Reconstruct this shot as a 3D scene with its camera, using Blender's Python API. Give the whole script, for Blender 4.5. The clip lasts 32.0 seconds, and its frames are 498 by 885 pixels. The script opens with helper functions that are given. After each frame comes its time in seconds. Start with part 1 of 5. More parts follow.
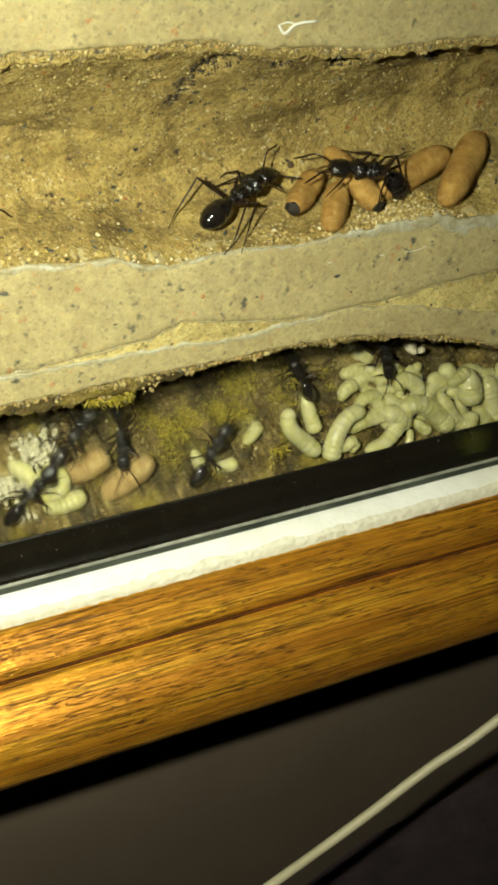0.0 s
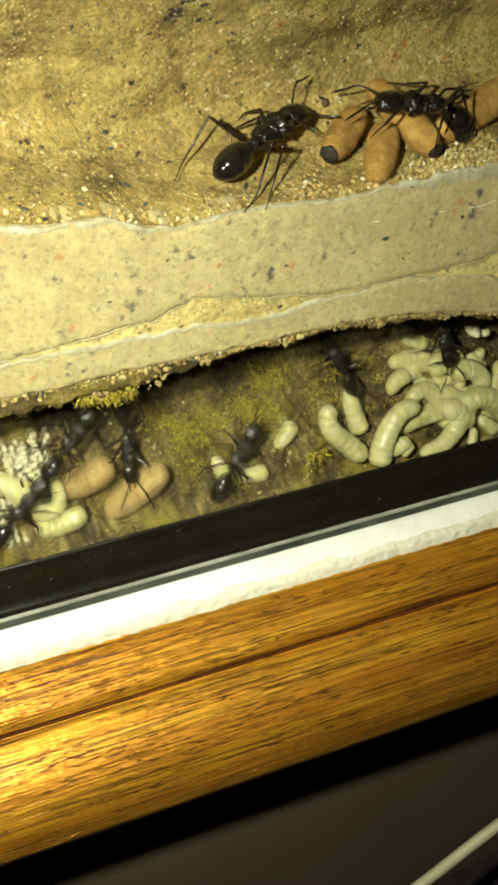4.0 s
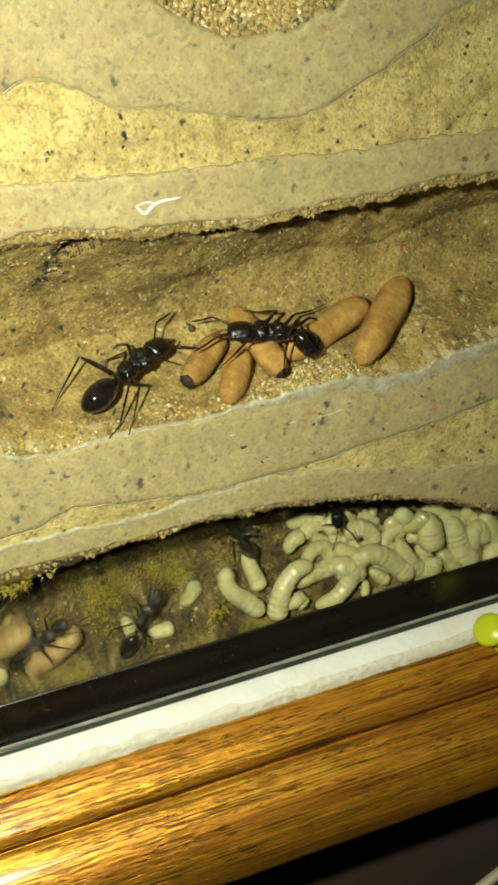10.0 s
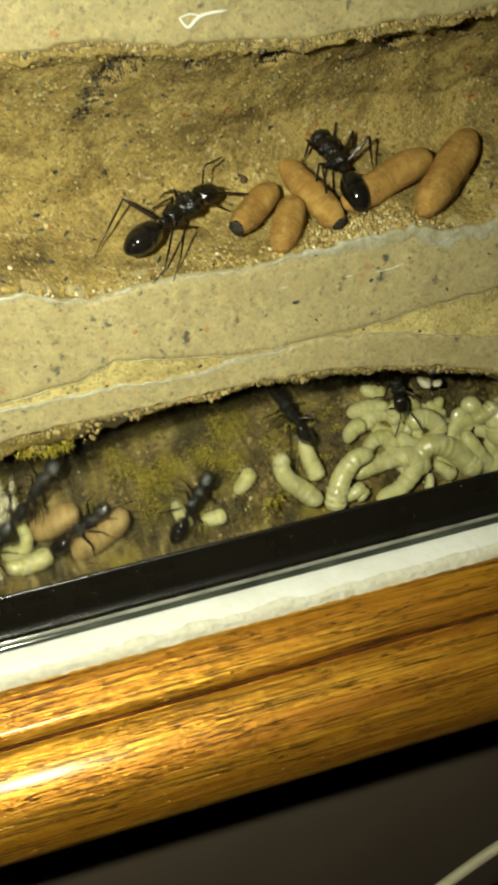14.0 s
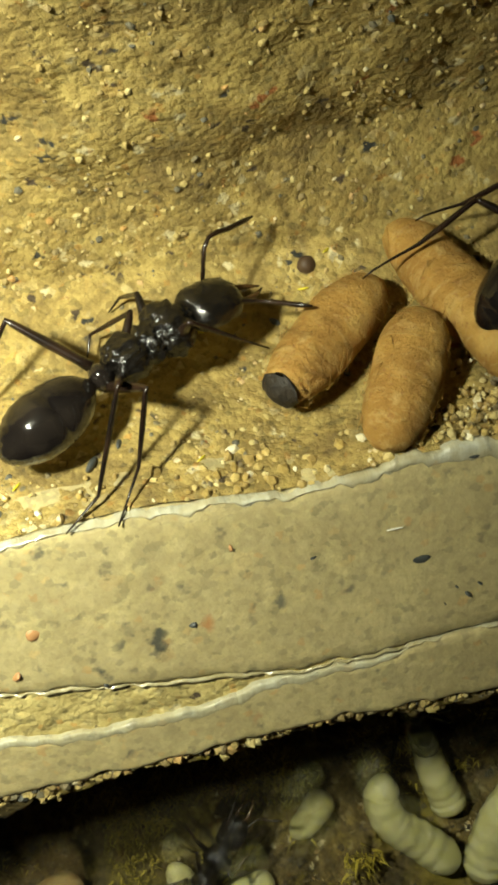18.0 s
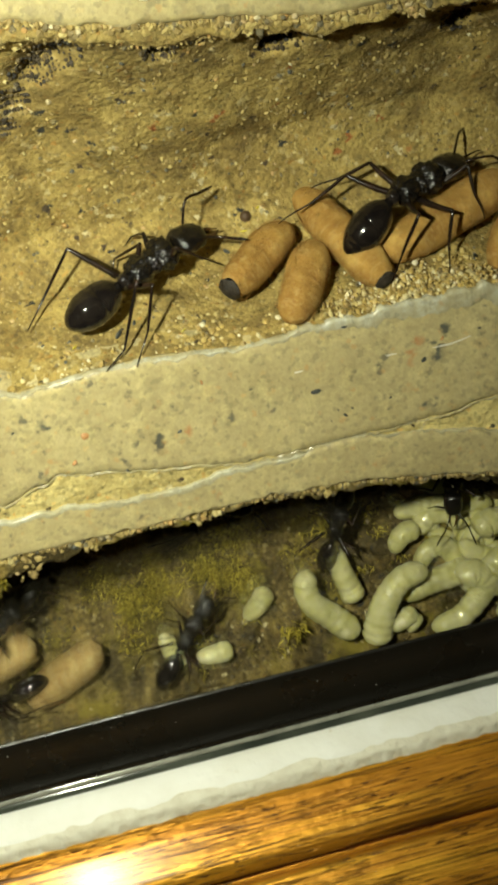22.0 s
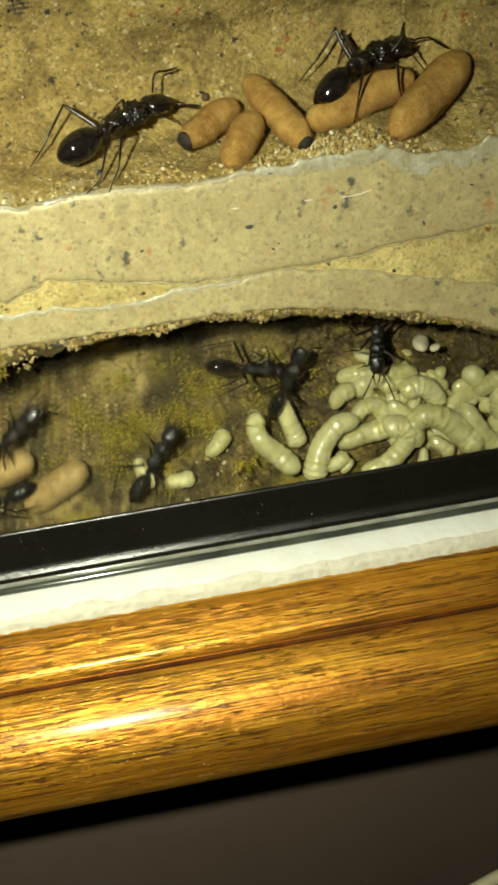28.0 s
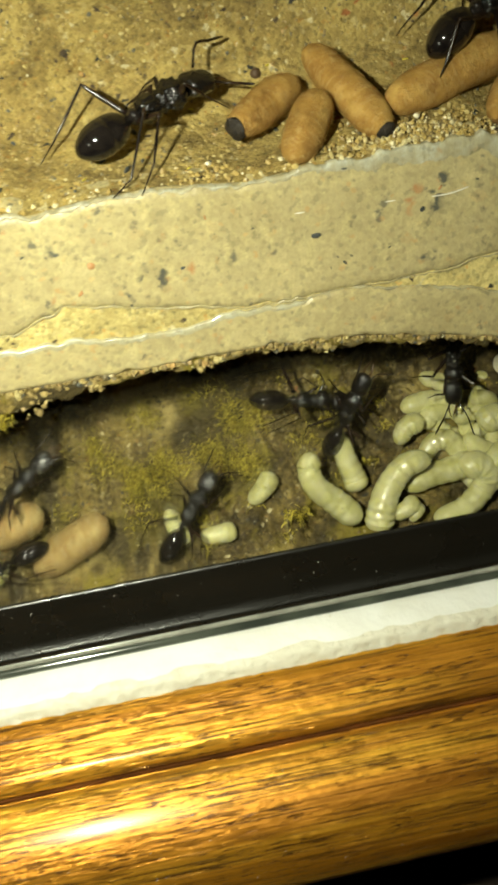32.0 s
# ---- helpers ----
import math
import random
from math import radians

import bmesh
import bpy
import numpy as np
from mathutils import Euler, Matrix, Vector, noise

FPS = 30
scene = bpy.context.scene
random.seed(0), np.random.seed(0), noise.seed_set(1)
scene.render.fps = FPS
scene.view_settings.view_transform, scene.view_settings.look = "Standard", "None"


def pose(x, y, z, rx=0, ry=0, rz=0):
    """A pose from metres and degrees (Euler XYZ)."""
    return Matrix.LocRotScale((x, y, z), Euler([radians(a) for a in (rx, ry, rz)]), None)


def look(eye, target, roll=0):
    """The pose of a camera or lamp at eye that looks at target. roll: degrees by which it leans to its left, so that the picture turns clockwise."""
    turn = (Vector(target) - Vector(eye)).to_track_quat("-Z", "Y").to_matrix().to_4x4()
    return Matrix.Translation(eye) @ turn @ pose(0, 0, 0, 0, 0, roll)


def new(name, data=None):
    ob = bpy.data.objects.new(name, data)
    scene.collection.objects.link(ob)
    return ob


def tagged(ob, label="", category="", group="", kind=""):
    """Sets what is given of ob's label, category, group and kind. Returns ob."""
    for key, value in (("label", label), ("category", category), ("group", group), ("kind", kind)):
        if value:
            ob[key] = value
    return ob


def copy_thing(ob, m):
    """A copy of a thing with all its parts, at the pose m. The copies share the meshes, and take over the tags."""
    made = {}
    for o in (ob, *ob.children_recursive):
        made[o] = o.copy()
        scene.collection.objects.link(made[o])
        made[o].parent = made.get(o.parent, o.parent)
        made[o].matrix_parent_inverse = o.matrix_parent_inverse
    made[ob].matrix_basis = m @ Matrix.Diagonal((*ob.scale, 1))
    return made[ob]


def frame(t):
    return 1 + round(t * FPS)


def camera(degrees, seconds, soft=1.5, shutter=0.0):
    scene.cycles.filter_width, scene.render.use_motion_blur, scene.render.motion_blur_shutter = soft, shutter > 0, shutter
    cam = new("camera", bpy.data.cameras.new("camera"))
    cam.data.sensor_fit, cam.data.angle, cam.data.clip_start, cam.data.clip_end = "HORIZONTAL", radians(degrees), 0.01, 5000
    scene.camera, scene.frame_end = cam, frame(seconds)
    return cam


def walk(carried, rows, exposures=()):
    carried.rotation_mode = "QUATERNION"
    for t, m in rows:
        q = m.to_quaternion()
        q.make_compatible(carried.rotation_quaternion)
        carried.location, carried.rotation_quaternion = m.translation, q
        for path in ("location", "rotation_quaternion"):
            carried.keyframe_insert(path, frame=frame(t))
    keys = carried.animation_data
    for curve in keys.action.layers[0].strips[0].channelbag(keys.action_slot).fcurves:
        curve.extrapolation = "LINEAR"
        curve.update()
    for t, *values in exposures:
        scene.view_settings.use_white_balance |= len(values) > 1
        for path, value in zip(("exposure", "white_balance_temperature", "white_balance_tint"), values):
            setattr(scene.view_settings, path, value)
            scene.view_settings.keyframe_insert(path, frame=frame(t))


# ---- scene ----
cam = camera(25.0, 32.0, soft=3.3, shutter=0.4)
PATH = [
    (0, (-0.06272, -0.11646, 0.06742), (-0.03031, -0.04192, 0.00917), 0.98),
    (0.5, (-0.06438, -0.11325, 0.06740), (-0.03173, -0.03894, 0.00900), 1.14),
    (1, (-0.06222, -0.10816, 0.06469), (-0.03051, -0.03360, 0.00608), 0.54),
    (1.5, (-0.05890, -0.10965, 0.06496), (-0.02848, -0.03467, 0.00621), -0.08),
    (2, (-0.05922, -0.10970, 0.06242), (-0.02872, -0.03452, 0.00396), -0.38),
    (2.5, (-0.05734, -0.11023, 0.06081), (-0.02752, -0.03457, 0.00261), -0.84),
    (3, (-0.05250, -0.10007, 0.05203), (-0.02292, -0.02424, -0.00605), -1.13),
    (3.5, (-0.05420, -0.09930, 0.05277), (-0.02427, -0.02367, -0.00540), -1.07),
    (4, (-0.05274, -0.09585, 0.05132), (-0.02354, -0.01986, -0.00676), -1.37),
    (4.5, (-0.05264, -0.09351, 0.04958), (-0.02351, -0.01734, -0.00829), -1.39),
    (6.5, (-0.05089, -0.09339, 0.04592), (-0.02258, -0.01584, -0.01051), -2.86),
    (7, (-0.05117, -0.09548, 0.04606), (-0.02270, -0.01795, -0.01032), -3.00),
    (7.5, (-0.04370, -0.09701, 0.05467), (-0.01632, -0.01905, -0.00165), -3.81),
    (8, (-0.03106, -0.09797, 0.06704), (-0.00627, -0.01855, 0.01156), -4.03),
    (8.5, (-0.03199, -0.09576, 0.06928), (-0.00727, -0.01666, 0.01331), -3.80),
    (9, (-0.03502, -0.10804, 0.07875), (-0.00985, -0.02892, 0.02301), -3.96),
    (9.5, (-0.03262, -0.10790, 0.07612), (-0.00781, -0.02838, 0.02080), -4.37),
    (10, (-0.03321, -0.10773, 0.07565), (-0.00816, -0.02836, 0.02020), -4.35),
    (10.5, (-0.03308, -0.10961, 0.07423), (-0.00822, -0.02994, 0.01913), -4.59),
    (11, (-0.03352, -0.11264, 0.07247), (-0.00880, -0.03261, 0.01784), -4.81),
    (11.5, (-0.03577, -0.11277, 0.06714), (-0.01109, -0.03256, 0.01276), -4.61),
    (12, (-0.03616, -0.11162, 0.06011), (-0.01310, -0.03130, 0.00518), -4.83),
    (12.5, (-0.03412, -0.11082, 0.05794), (-0.01316, -0.03019, 0.00262), -5.30),
    (13, (-0.03242, -0.10817, 0.05500), (-0.01264, -0.02751, -0.00069), -5.55),
    (13.5, (-0.03279, -0.10839, 0.05642), (-0.01350, -0.02764, 0.00068), -5.87),
    (14, (-0.03199, -0.11141, 0.05716), (-0.01387, -0.02965, 0.00250), -6.52),
    (14.5, (-0.01892, -0.10682, 0.05873), (-0.01137, -0.02147, 0.00718), -9.59),
    (15, (-0.01332, -0.09250, 0.05996), (-0.00779, -0.00777, 0.00713), -10.03),
    (15.5, (-0.00968, -0.07801, 0.05381), (-0.00701, 0.00725, 0.00161), -10.36),
    (17.5, (-0.01295, -0.04380, 0.03522), (-0.00207, 0.04077, -0.01702), -8.08),
    (18, (-0.01207, -0.04141, 0.03397), (-0.00252, 0.04326, -0.01838), -8.63),
    (18.5, (-0.01191, -0.04196, 0.03364), (-0.00257, 0.04276, -0.01866), -8.84),
    (19, (-0.01204, -0.04406, 0.03419), (-0.00226, 0.04078, -0.01785), -8.78),
    (19.5, (-0.01213, -0.04551, 0.03571), (-0.00223, 0.03876, -0.01721), -8.74),
    (20, (-0.01162, -0.05230, 0.04107), (-0.00232, 0.03032, -0.01450), -7.72),
    (20.5, (-0.01545, -0.06222, 0.04884), (-0.00377, 0.01903, -0.00828), -7.64),
    (21, (-0.01625, -0.06836, 0.05193), (-0.00428, 0.01277, -0.00529), -8.40),
    (21.5, (-0.01673, -0.07080, 0.04899), (-0.00472, 0.01149, -0.00655), -8.40),
    (22, (-0.01729, -0.07575, 0.04644), (-0.00489, 0.00712, -0.00813), -8.25),
    (22.5, (-0.02573, -0.08663, 0.04749), (-0.01061, -0.00382, -0.00648), -6.84),
    (23, (-0.02635, -0.09423, 0.04411), (-0.01025, -0.01080, -0.00862), -5.64),
    (23.5, (-0.02675, -0.10402, 0.04572), (-0.00962, -0.02048, -0.00650), -4.78),
    (24, (-0.02360, -0.11032, 0.04760), (-0.00813, -0.02576, -0.00350), -5.27),
    (24.5, (-0.01982, -0.11352, 0.04441), (-0.00642, -0.02793, -0.00554), -5.90),
    (25, (-0.01979, -0.11168, 0.04138), (-0.00882, -0.02533, -0.00786), -6.05),
    (25.5, (-0.01733, -0.10985, 0.04160), (-0.00884, -0.02334, -0.00784), -6.38),
    (26, (-0.01403, -0.11040, 0.03934), (-0.00651, -0.02380, -0.01011), -6.76),
    (26.5, (-0.01293, -0.11131, 0.03672), (-0.00558, -0.02453, -0.01244), -7.06),
    (28.5, (-0.01307, -0.11205, 0.03842), (-0.00498, -0.02547, -0.01096), -6.91),
    (29, (-0.01351, -0.11245, 0.03829), (-0.00540, -0.02578, -0.01093), -6.89),
    (29.5, (-0.01590, -0.11030, 0.03735), (-0.00733, -0.02370, -0.01193), -6.80),
    (30, (-0.01503, -0.10972, 0.03437), (-0.00699, -0.02282, -0.01445), -7.00),
    (30.5, (-0.01169, -0.11096, 0.03406), (-0.00455, -0.02413, -0.01503), -7.37),
    (31, (-0.01068, -0.10924, 0.03409), (-0.00334, -0.02242, -0.01500), -7.70),
    (31.5, (-0.02216, -0.09850, 0.03499), (-0.01144, -0.01269, -0.01521), -6.88),
    (32, (-0.01735, -0.08718, 0.03338), (-0.00797, -0.00165, -0.01758), -7.47),
]
EXPOSURES = [(0.0, 0.25), (2.0, 0.1), (3.0, -0.12), (4.0, -0.02), (7.0, -0.25), (9.0, -0.15), (11.0, -0.12), (13.0, -0.25), (15.0, -0.45), (17.5, -1.76), (19.5, -1.76), (20.0, -1.6), (21.0, -1.26), (22.5, -0.95), (24.0, -0.48), (31.0, -0.42), (32.0, -0.7)]
walk(cam, [(t, look(eye, target, roll)) for t, eye, target, roll in PATH], EXPOSURES)
TORCH = (-0.023, 0.0078, 0.003, -5, 4.5, 0)          # the light beside the lens, in the holder's space
TORCH_POWER = 5900.0

# ---- world ----
world = bpy.data.worlds.new("room_dusk")
scene.world = world
world.use_nodes = True
world.node_tree.nodes["Background"].inputs["Color"].default_value = (0.9, 0.75, 0.5, 1)
world.node_tree.nodes["Background"].inputs["Strength"].default_value = 0.02

MM = 0.001


# ---- materials ----
class Mat:
    """A node material with a principled shader and small helpers."""

    def __init__(self, name, color=(0.5, 0.5, 0.5), rough=0.6, metal=0.0, coat=0.0, spec=0.5):
        self.m = bpy.data.materials.new(name)
        self.m.use_nodes = True
        self.t = self.m.node_tree
        self.n, self.l = self.t.nodes, self.t.links
        self.p = self.n["Principled BSDF"]
        self.p.inputs["Base Color"].default_value = (*color, 1)
        self.p.inputs["Roughness"].default_value = rough
        self.p.inputs["Metallic"].default_value = metal
        self.p.inputs["Coat Weight"].default_value = coat
        self.p.inputs["Coat Roughness"].default_value = 0.12
        self.p.inputs["Specular IOR Level"].default_value = spec
        self.bumped = None

    def coords(self, scale=(1, 1, 1), rot=(0, 0, 0)):
        c = self.n.new("ShaderNodeTexCoord")
        g = self.n.new("ShaderNodeNewGeometry")
        m = self.n.new("ShaderNodeMapping")
        m.inputs["Scale"].default_value = scale
        m.inputs["Rotation"].default_value = [radians(a) for a in rot]
        self.l.new(g.outputs["Position"] if self.world else c.outputs["Object"], m.inputs["Vector"])
        return m.outputs["Vector"]

    world = True

    def noise(self, size, detail=4, rough=0.55, vec=None, dist=0.0, stretch=(1, 1, 1)):
        """Noise with features of about size metres."""
        x = self.n.new("ShaderNodeTexNoise")
        x.inputs["Scale"].default_value = 1.0
        x.inputs["Detail"].default_value = detail
        x.inputs["Roughness"].default_value = rough
        x.inputs["Distortion"].default_value = dist
        self.l.new(vec or self.coords([1 / size / s for s in stretch]), x.inputs["Vector"])
        return x.outputs["Fac"]

    def voronoi(self, size, feature="F1", rnd=1.0, out="Distance", warp=0.45):
        """Cells of about size metres, with wavering outlines."""
        x = self.n.new("ShaderNodeTexVoronoi")
        x.feature = feature
        x.inputs["Scale"].default_value = 1.0
        x.inputs["Randomness"].default_value = rnd
        base = self.coords((1 / size,) * 3)
        w = self.n.new("ShaderNodeTexNoise")
        w.inputs["Scale"].default_value, w.inputs["Detail"].default_value = 2.6, 3
        self.l.new(base, w.inputs["Vector"])
        sub = self.n.new("ShaderNodeVectorMath")
        sub.operation = "MULTIPLY_ADD"
        self.l.new(w.outputs["Color"], sub.inputs[0])
        sub.inputs[1].default_value = (warp * 2,) * 3
        self.l.new(base, sub.inputs[2])
        self.l.new(sub.outputs[0], x.inputs["Vector"])
        return x.outputs[out]

    def ramp(self, fac, stops):
        r = self.n.new("ShaderNodeValToRGB")
        e = r.color_ramp.elements
        while len(e) < len(stops):
            e.new(0.5)
        for k, (pos, col) in zip(e, stops):
            k.position = pos
            k.color = (*col, 1) if len(col) == 3 else col
        self.l.new(fac, r.inputs["Fac"])
        return r.outputs["Color"]

    def level(self, fac, lo, hi):
        """0 below lo, 1 above hi."""
        r = self.n.new("ShaderNodeMapRange")
        r.inputs["From Min"].default_value, r.inputs["From Max"].default_value = lo, hi
        self.l.new(fac, r.inputs["Value"])
        return r.outputs["Result"]

    def mix(self, fac, a, b, mode="MIX"):
        x = self.n.new("ShaderNodeMix")
        x.data_type, x.blend_type = "RGBA", mode
        for sock, v in ((x.inputs[0], fac), (x.inputs[6], a), (x.inputs[7], b)):
            if isinstance(v, (int, float)):
                sock.default_value = v
            elif isinstance(v, tuple):
                sock.default_value = (*v, 1)
            else:
                self.l.new(v, sock)
        return x.outputs[2]

    def math(self, op, a, b):
        x = self.n.new("ShaderNodeMath")
        x.operation = op
        for sock, v in zip(x.inputs, (a, b)):
            if isinstance(v, (int, float)):
                sock.default_value = v
            else:
                self.l.new(v, sock)
        return x.outputs[0]

    def color(self, out):
        self.l.new(out, self.p.inputs["Base Color"])
        return self

    def rough(self, out):
        self.l.new(out, self.p.inputs["Roughness"])
        return self

    def bump(self, height, dist, strength=1.0):
        b = self.n.new("ShaderNodeBump")
        b.inputs["Distance"].default_value = dist
        b.inputs["Strength"].default_value = strength
        self.l.new(height, b.inputs["Height"])
        if self.bumped:
            self.l.new(self.bumped, b.inputs["Normal"])
        self.bumped = b.outputs["Normal"]
        self.l.new(self.bumped, self.p.inputs["Normal"])
        return self

    def random(self):
        o = self.n.new("ShaderNodeObjectInfo")
        return o.outputs["Random"]

    def island(self):
        o = self.n.new("ShaderNodeNewGeometry")
        return o.outputs["Random Per Island"]


def stones(m, col, size, amount):
    """Tints by separate small stones: grey, buff, cream and rusty ones."""
    cells = m.n.new("ShaderNodeTexVoronoi")
    cells.inputs["Scale"].default_value = 1.0
    base = m.coords((1 / (size * MM),) * 3)
    w = m.n.new("ShaderNodeTexNoise")
    w.inputs["Scale"].default_value, w.inputs["Detail"].default_value = 2.2, 3
    m.l.new(base, w.inputs["Vector"])
    add = m.n.new("ShaderNodeVectorMath")
    add.operation = "MULTIPLY_ADD"
    m.l.new(w.outputs["Color"], add.inputs[0])
    add.inputs[1].default_value = (0.7,) * 3
    m.l.new(base, add.inputs[2])
    m.l.new(add.outputs[0], cells.inputs["Vector"])
    one = m.n.new("ShaderNodeSeparateColor")
    m.l.new(cells.outputs["Color"], one.inputs[0])
    tint = m.ramp(one.outputs[0], [(0.0, (0.3, 0.33, 0.36)), (0.09, (0.36, 0.38, 0.4)), (0.13, (0.66, 0.64, 0.6)), (0.5, (0.84, 0.83, 0.8)), (0.86, (0.95, 0.95, 0.92)), (0.93, (1, 1, 1)), (0.97, (1, 0.97, 0.85)), (1.0, (0.95, 0.55, 0.25))])
    m.height = cells.outputs["Distance"]
    return m.mix(amount, col, tint, "MULTIPLY")


def sand_mat(name, base, dark, light, wet=0.0):
    """Crumbly sand and plaster: three sizes of mottling, dark and pale grains, rough relief."""
    m = Mat(name, base, 0.85 - 0.35 * wet, spec=0.3)
    col = m.ramp(m.noise(5 * MM, 6, 0.68, dist=0.6), [(0.32, dark), (0.47, base), (0.6, light), (0.72, base)])
    stain = m.level(m.noise(17 * MM, 5, 0.62, dist=0.8), 0.5, 0.72)
    col = m.mix(m.math("MULTIPLY", stain, 0.75), col, tuple(0.7 * c for c in dark))
    glow = m.level(m.noise(7.5 * MM, 4, 0.55, dist=0.5), 0.5, 0.68)
    col = m.mix(m.math("MULTIPLY", glow, 0.75), col, tuple(1.12 * c for c in light))
    col = m.mix(m.math("MULTIPLY", m.level(m.noise(1.0 * MM, 4, 0.7), 0.5, 0.7), 0.45), col, light)
    col = m.mix(m.math("MULTIPLY", m.level(m.noise(0.7 * MM, 4, 0.7), 0.52, 0.68), 0.45), col, dark)
    grains = m.n.new("ShaderNodeTexVoronoi")
    grains.inputs["Scale"].default_value = 1.0
    m.l.new(m.coords((1 / (0.42 * MM),) * 3), grains.inputs["Vector"])
    tint = m.ramp(grains.outputs["Color"], [(0.0, dark), (0.35, base), (0.7, light), (1.0, (0.6, 0.52, 0.3))])
    col = m.mix(m.math("MULTIPLY", m.level(m.noise(2.6 * MM, 3, 0.6), 0.44, 0.6), 0.55), col, tint)
    for size, r, gate, tone in ((1.9, 0.24, 0.56, (0.035, 0.036, 0.032)), (1.1, 0.28, 0.57, (0.07, 0.05, 0.03)), (2.3, 0.2, 0.6, (0.34, 0.13, 0.04)), (1.2, 0.28, 0.58, (0.6, 0.52, 0.3))):
        spot = m.math("MULTIPLY", m.level(m.voronoi(size * MM), r, r * 0.7), m.level(m.noise(size * 2.1 * MM, 2), gate, gate + 0.04))
        col = m.mix(spot, col, tone)
    col = stones(m, stones(m, col, 0.75, 0.22), 0.3, 0.55)
    if wet:
        col = m.mix(m.level(m.noise(6 * MM, 5, 0.7), 0.52, 0.62), col, (0.19, 0.15, 0.02))
        col = m.mix(m.math("MULTIPLY", m.level(m.noise(8 * MM, 5, 0.65, dist=0.7), 0.46, 0.58), 0.75), col, tuple(0.7 * c for c in dark))
        col = m.mix(m.math("MULTIPLY", m.level(m.noise(9.5 * MM, 4, 0.6, dist=0.5), 0.58, 0.68), 0.7), col, (0.4, 0.31, 0.11))
    m.color(col)
    m.bump(m.noise(1.9 * MM, 5, 0.62), 0.6 * MM, 0.7)
    m.bump(m.math("MULTIPLY", grains.outputs["Distance"], -1.0), 0.1 * MM, 0.6)
    m.bump(m.math("MULTIPLY", m.height, -1.0), 0.07 * MM, 0.7)
    m.bump(m.noise(0.16 * MM, 3, 0.7), 0.08 * MM, 0.7)
    return m.m


SAND = sand_mat("ochre_sand", (0.29, 0.208, 0.066), (0.13, 0.09, 0.033), (0.47, 0.355, 0.115))
SAND_DRY = sand_mat("dry_pressed_sand", (0.52, 0.415, 0.155), (0.3, 0.23, 0.09), (0.7, 0.58, 0.24))
SAND_DAMP = sand_mat("damp_sand", (0.12, 0.085, 0.028), (0.03, 0.022, 0.008), (0.3, 0.22, 0.06), 0.4)


def pressed_mat():
    """Plaster pressed flat on the pane: smooth, yellow-beige, softly mottled, with dark and rusty grains."""
    m = Mat("pressed_plaster", (0.4, 0.33, 0.19), 0.36, spec=0.45)
    col = m.ramp(m.noise(8 * MM, 5, 0.6), [(0.3, (0.4, 0.33, 0.167)), (0.52, (0.47, 0.395, 0.205)), (0.74, (0.53, 0.45, 0.236))])
    col = m.mix(m.math("MULTIPLY", m.level(m.noise(1.6 * MM, 4, 0.65), 0.5, 0.68), 0.5), col, (0.66, 0.57, 0.28))
    col = m.mix(m.math("MULTIPLY", m.level(m.noise(1.9 * MM, 5, 0.7), 0.52, 0.7), 0.35), col, (0.36, 0.295, 0.135))
    col = stones(m, stones(m, col, 0.9, 0.14), 0.36, 0.42)
    col = m.mix(m.math("MULTIPLY", m.level(m.noise(0.3 * MM, 3, 0.6), 0.5, 0.68), 0.32), col, (0.24, 0.2, 0.1))
    for size, r, gate, tone, k in ((3.0, 0.21, 0.52, (0.045, 0.055, 0.055), 0.88), (1.6, 0.29, 0.55, (0.07, 0.075, 0.065), 0.75), (0.9, 0.34, 0.555, (0.14, 0.125, 0.08), 0.6), (2.4, 0.26, 0.58, (0.4, 0.14, 0.04), 0.6)):
        spot = m.math("MULTIPLY", m.level(m.voronoi(size * MM), r, r * 0.5), m.level(m.noise(size * 1.9 * MM, 2), gate, gate + 0.06))
        col = m.mix(m.math("MULTIPLY", spot, k), col, tone)
    m.color(col)
    m.p.inputs["Subsurface Weight"].default_value = 0.25
    m.p.inputs["Subsurface Radius"].default_value = (0.0006, 0.0005, 0.0003)
    m.bump(m.noise(2.5 * MM, 4, 0.6), 0.12 * MM, 0.5)
    m.bump(m.noise(0.5 * MM, 3, 0.6), 0.1 * MM, 0.8)
    return m.m


PRESSED = pressed_mat()
def bead_mat(name, tones, rough, streak):
    """Clear dried glue over plaster: pale, faintly blue, wet gloss, fine cross ripples."""
    m = Mat(name, tones[0], rough, coat=1.0, spec=0.6)
    m.p.inputs["Coat Roughness"].default_value = 0.06
    col = m.ramp(m.noise(2.2 * MM, 4, 0.65), [(0.32, tones[0]), (0.55, tones[1]), (0.72, tones[2])])
    m.color(stones(m, col, 0.4, 0.35))
    m.p.inputs["Subsurface Weight"].default_value = 0.3
    m.p.inputs["Subsurface Radius"].default_value = (0.0006, 0.0006, 0.0005)
    m.bump(m.noise(1, 3, 0.6, m.coords((1 / (streak * MM), 1 / (4 * MM), 1 / (4 * MM)))), 0.14 * MM, 0.8)
    m.bump(m.noise(0.6 * MM, 3), 0.1 * MM, 0.6)
    return m.m


LIP = bead_mat("pale_wet_plaster", ((0.37, 0.32, 0.175), (0.47, 0.44, 0.31), (0.58, 0.59, 0.5)), 0.25, 0.5)
RIM = bead_mat("wet_plaster_rim", ((0.36, 0.305, 0.15), (0.42, 0.37, 0.21), (0.5, 0.48, 0.36)), 0.25, 0.35)
BEAD = bead_mat("clear_glue_bead", ((0.4, 0.355, 0.21), (0.47, 0.44, 0.3), (0.57, 0.57, 0.46)), 0.15, 0.35)


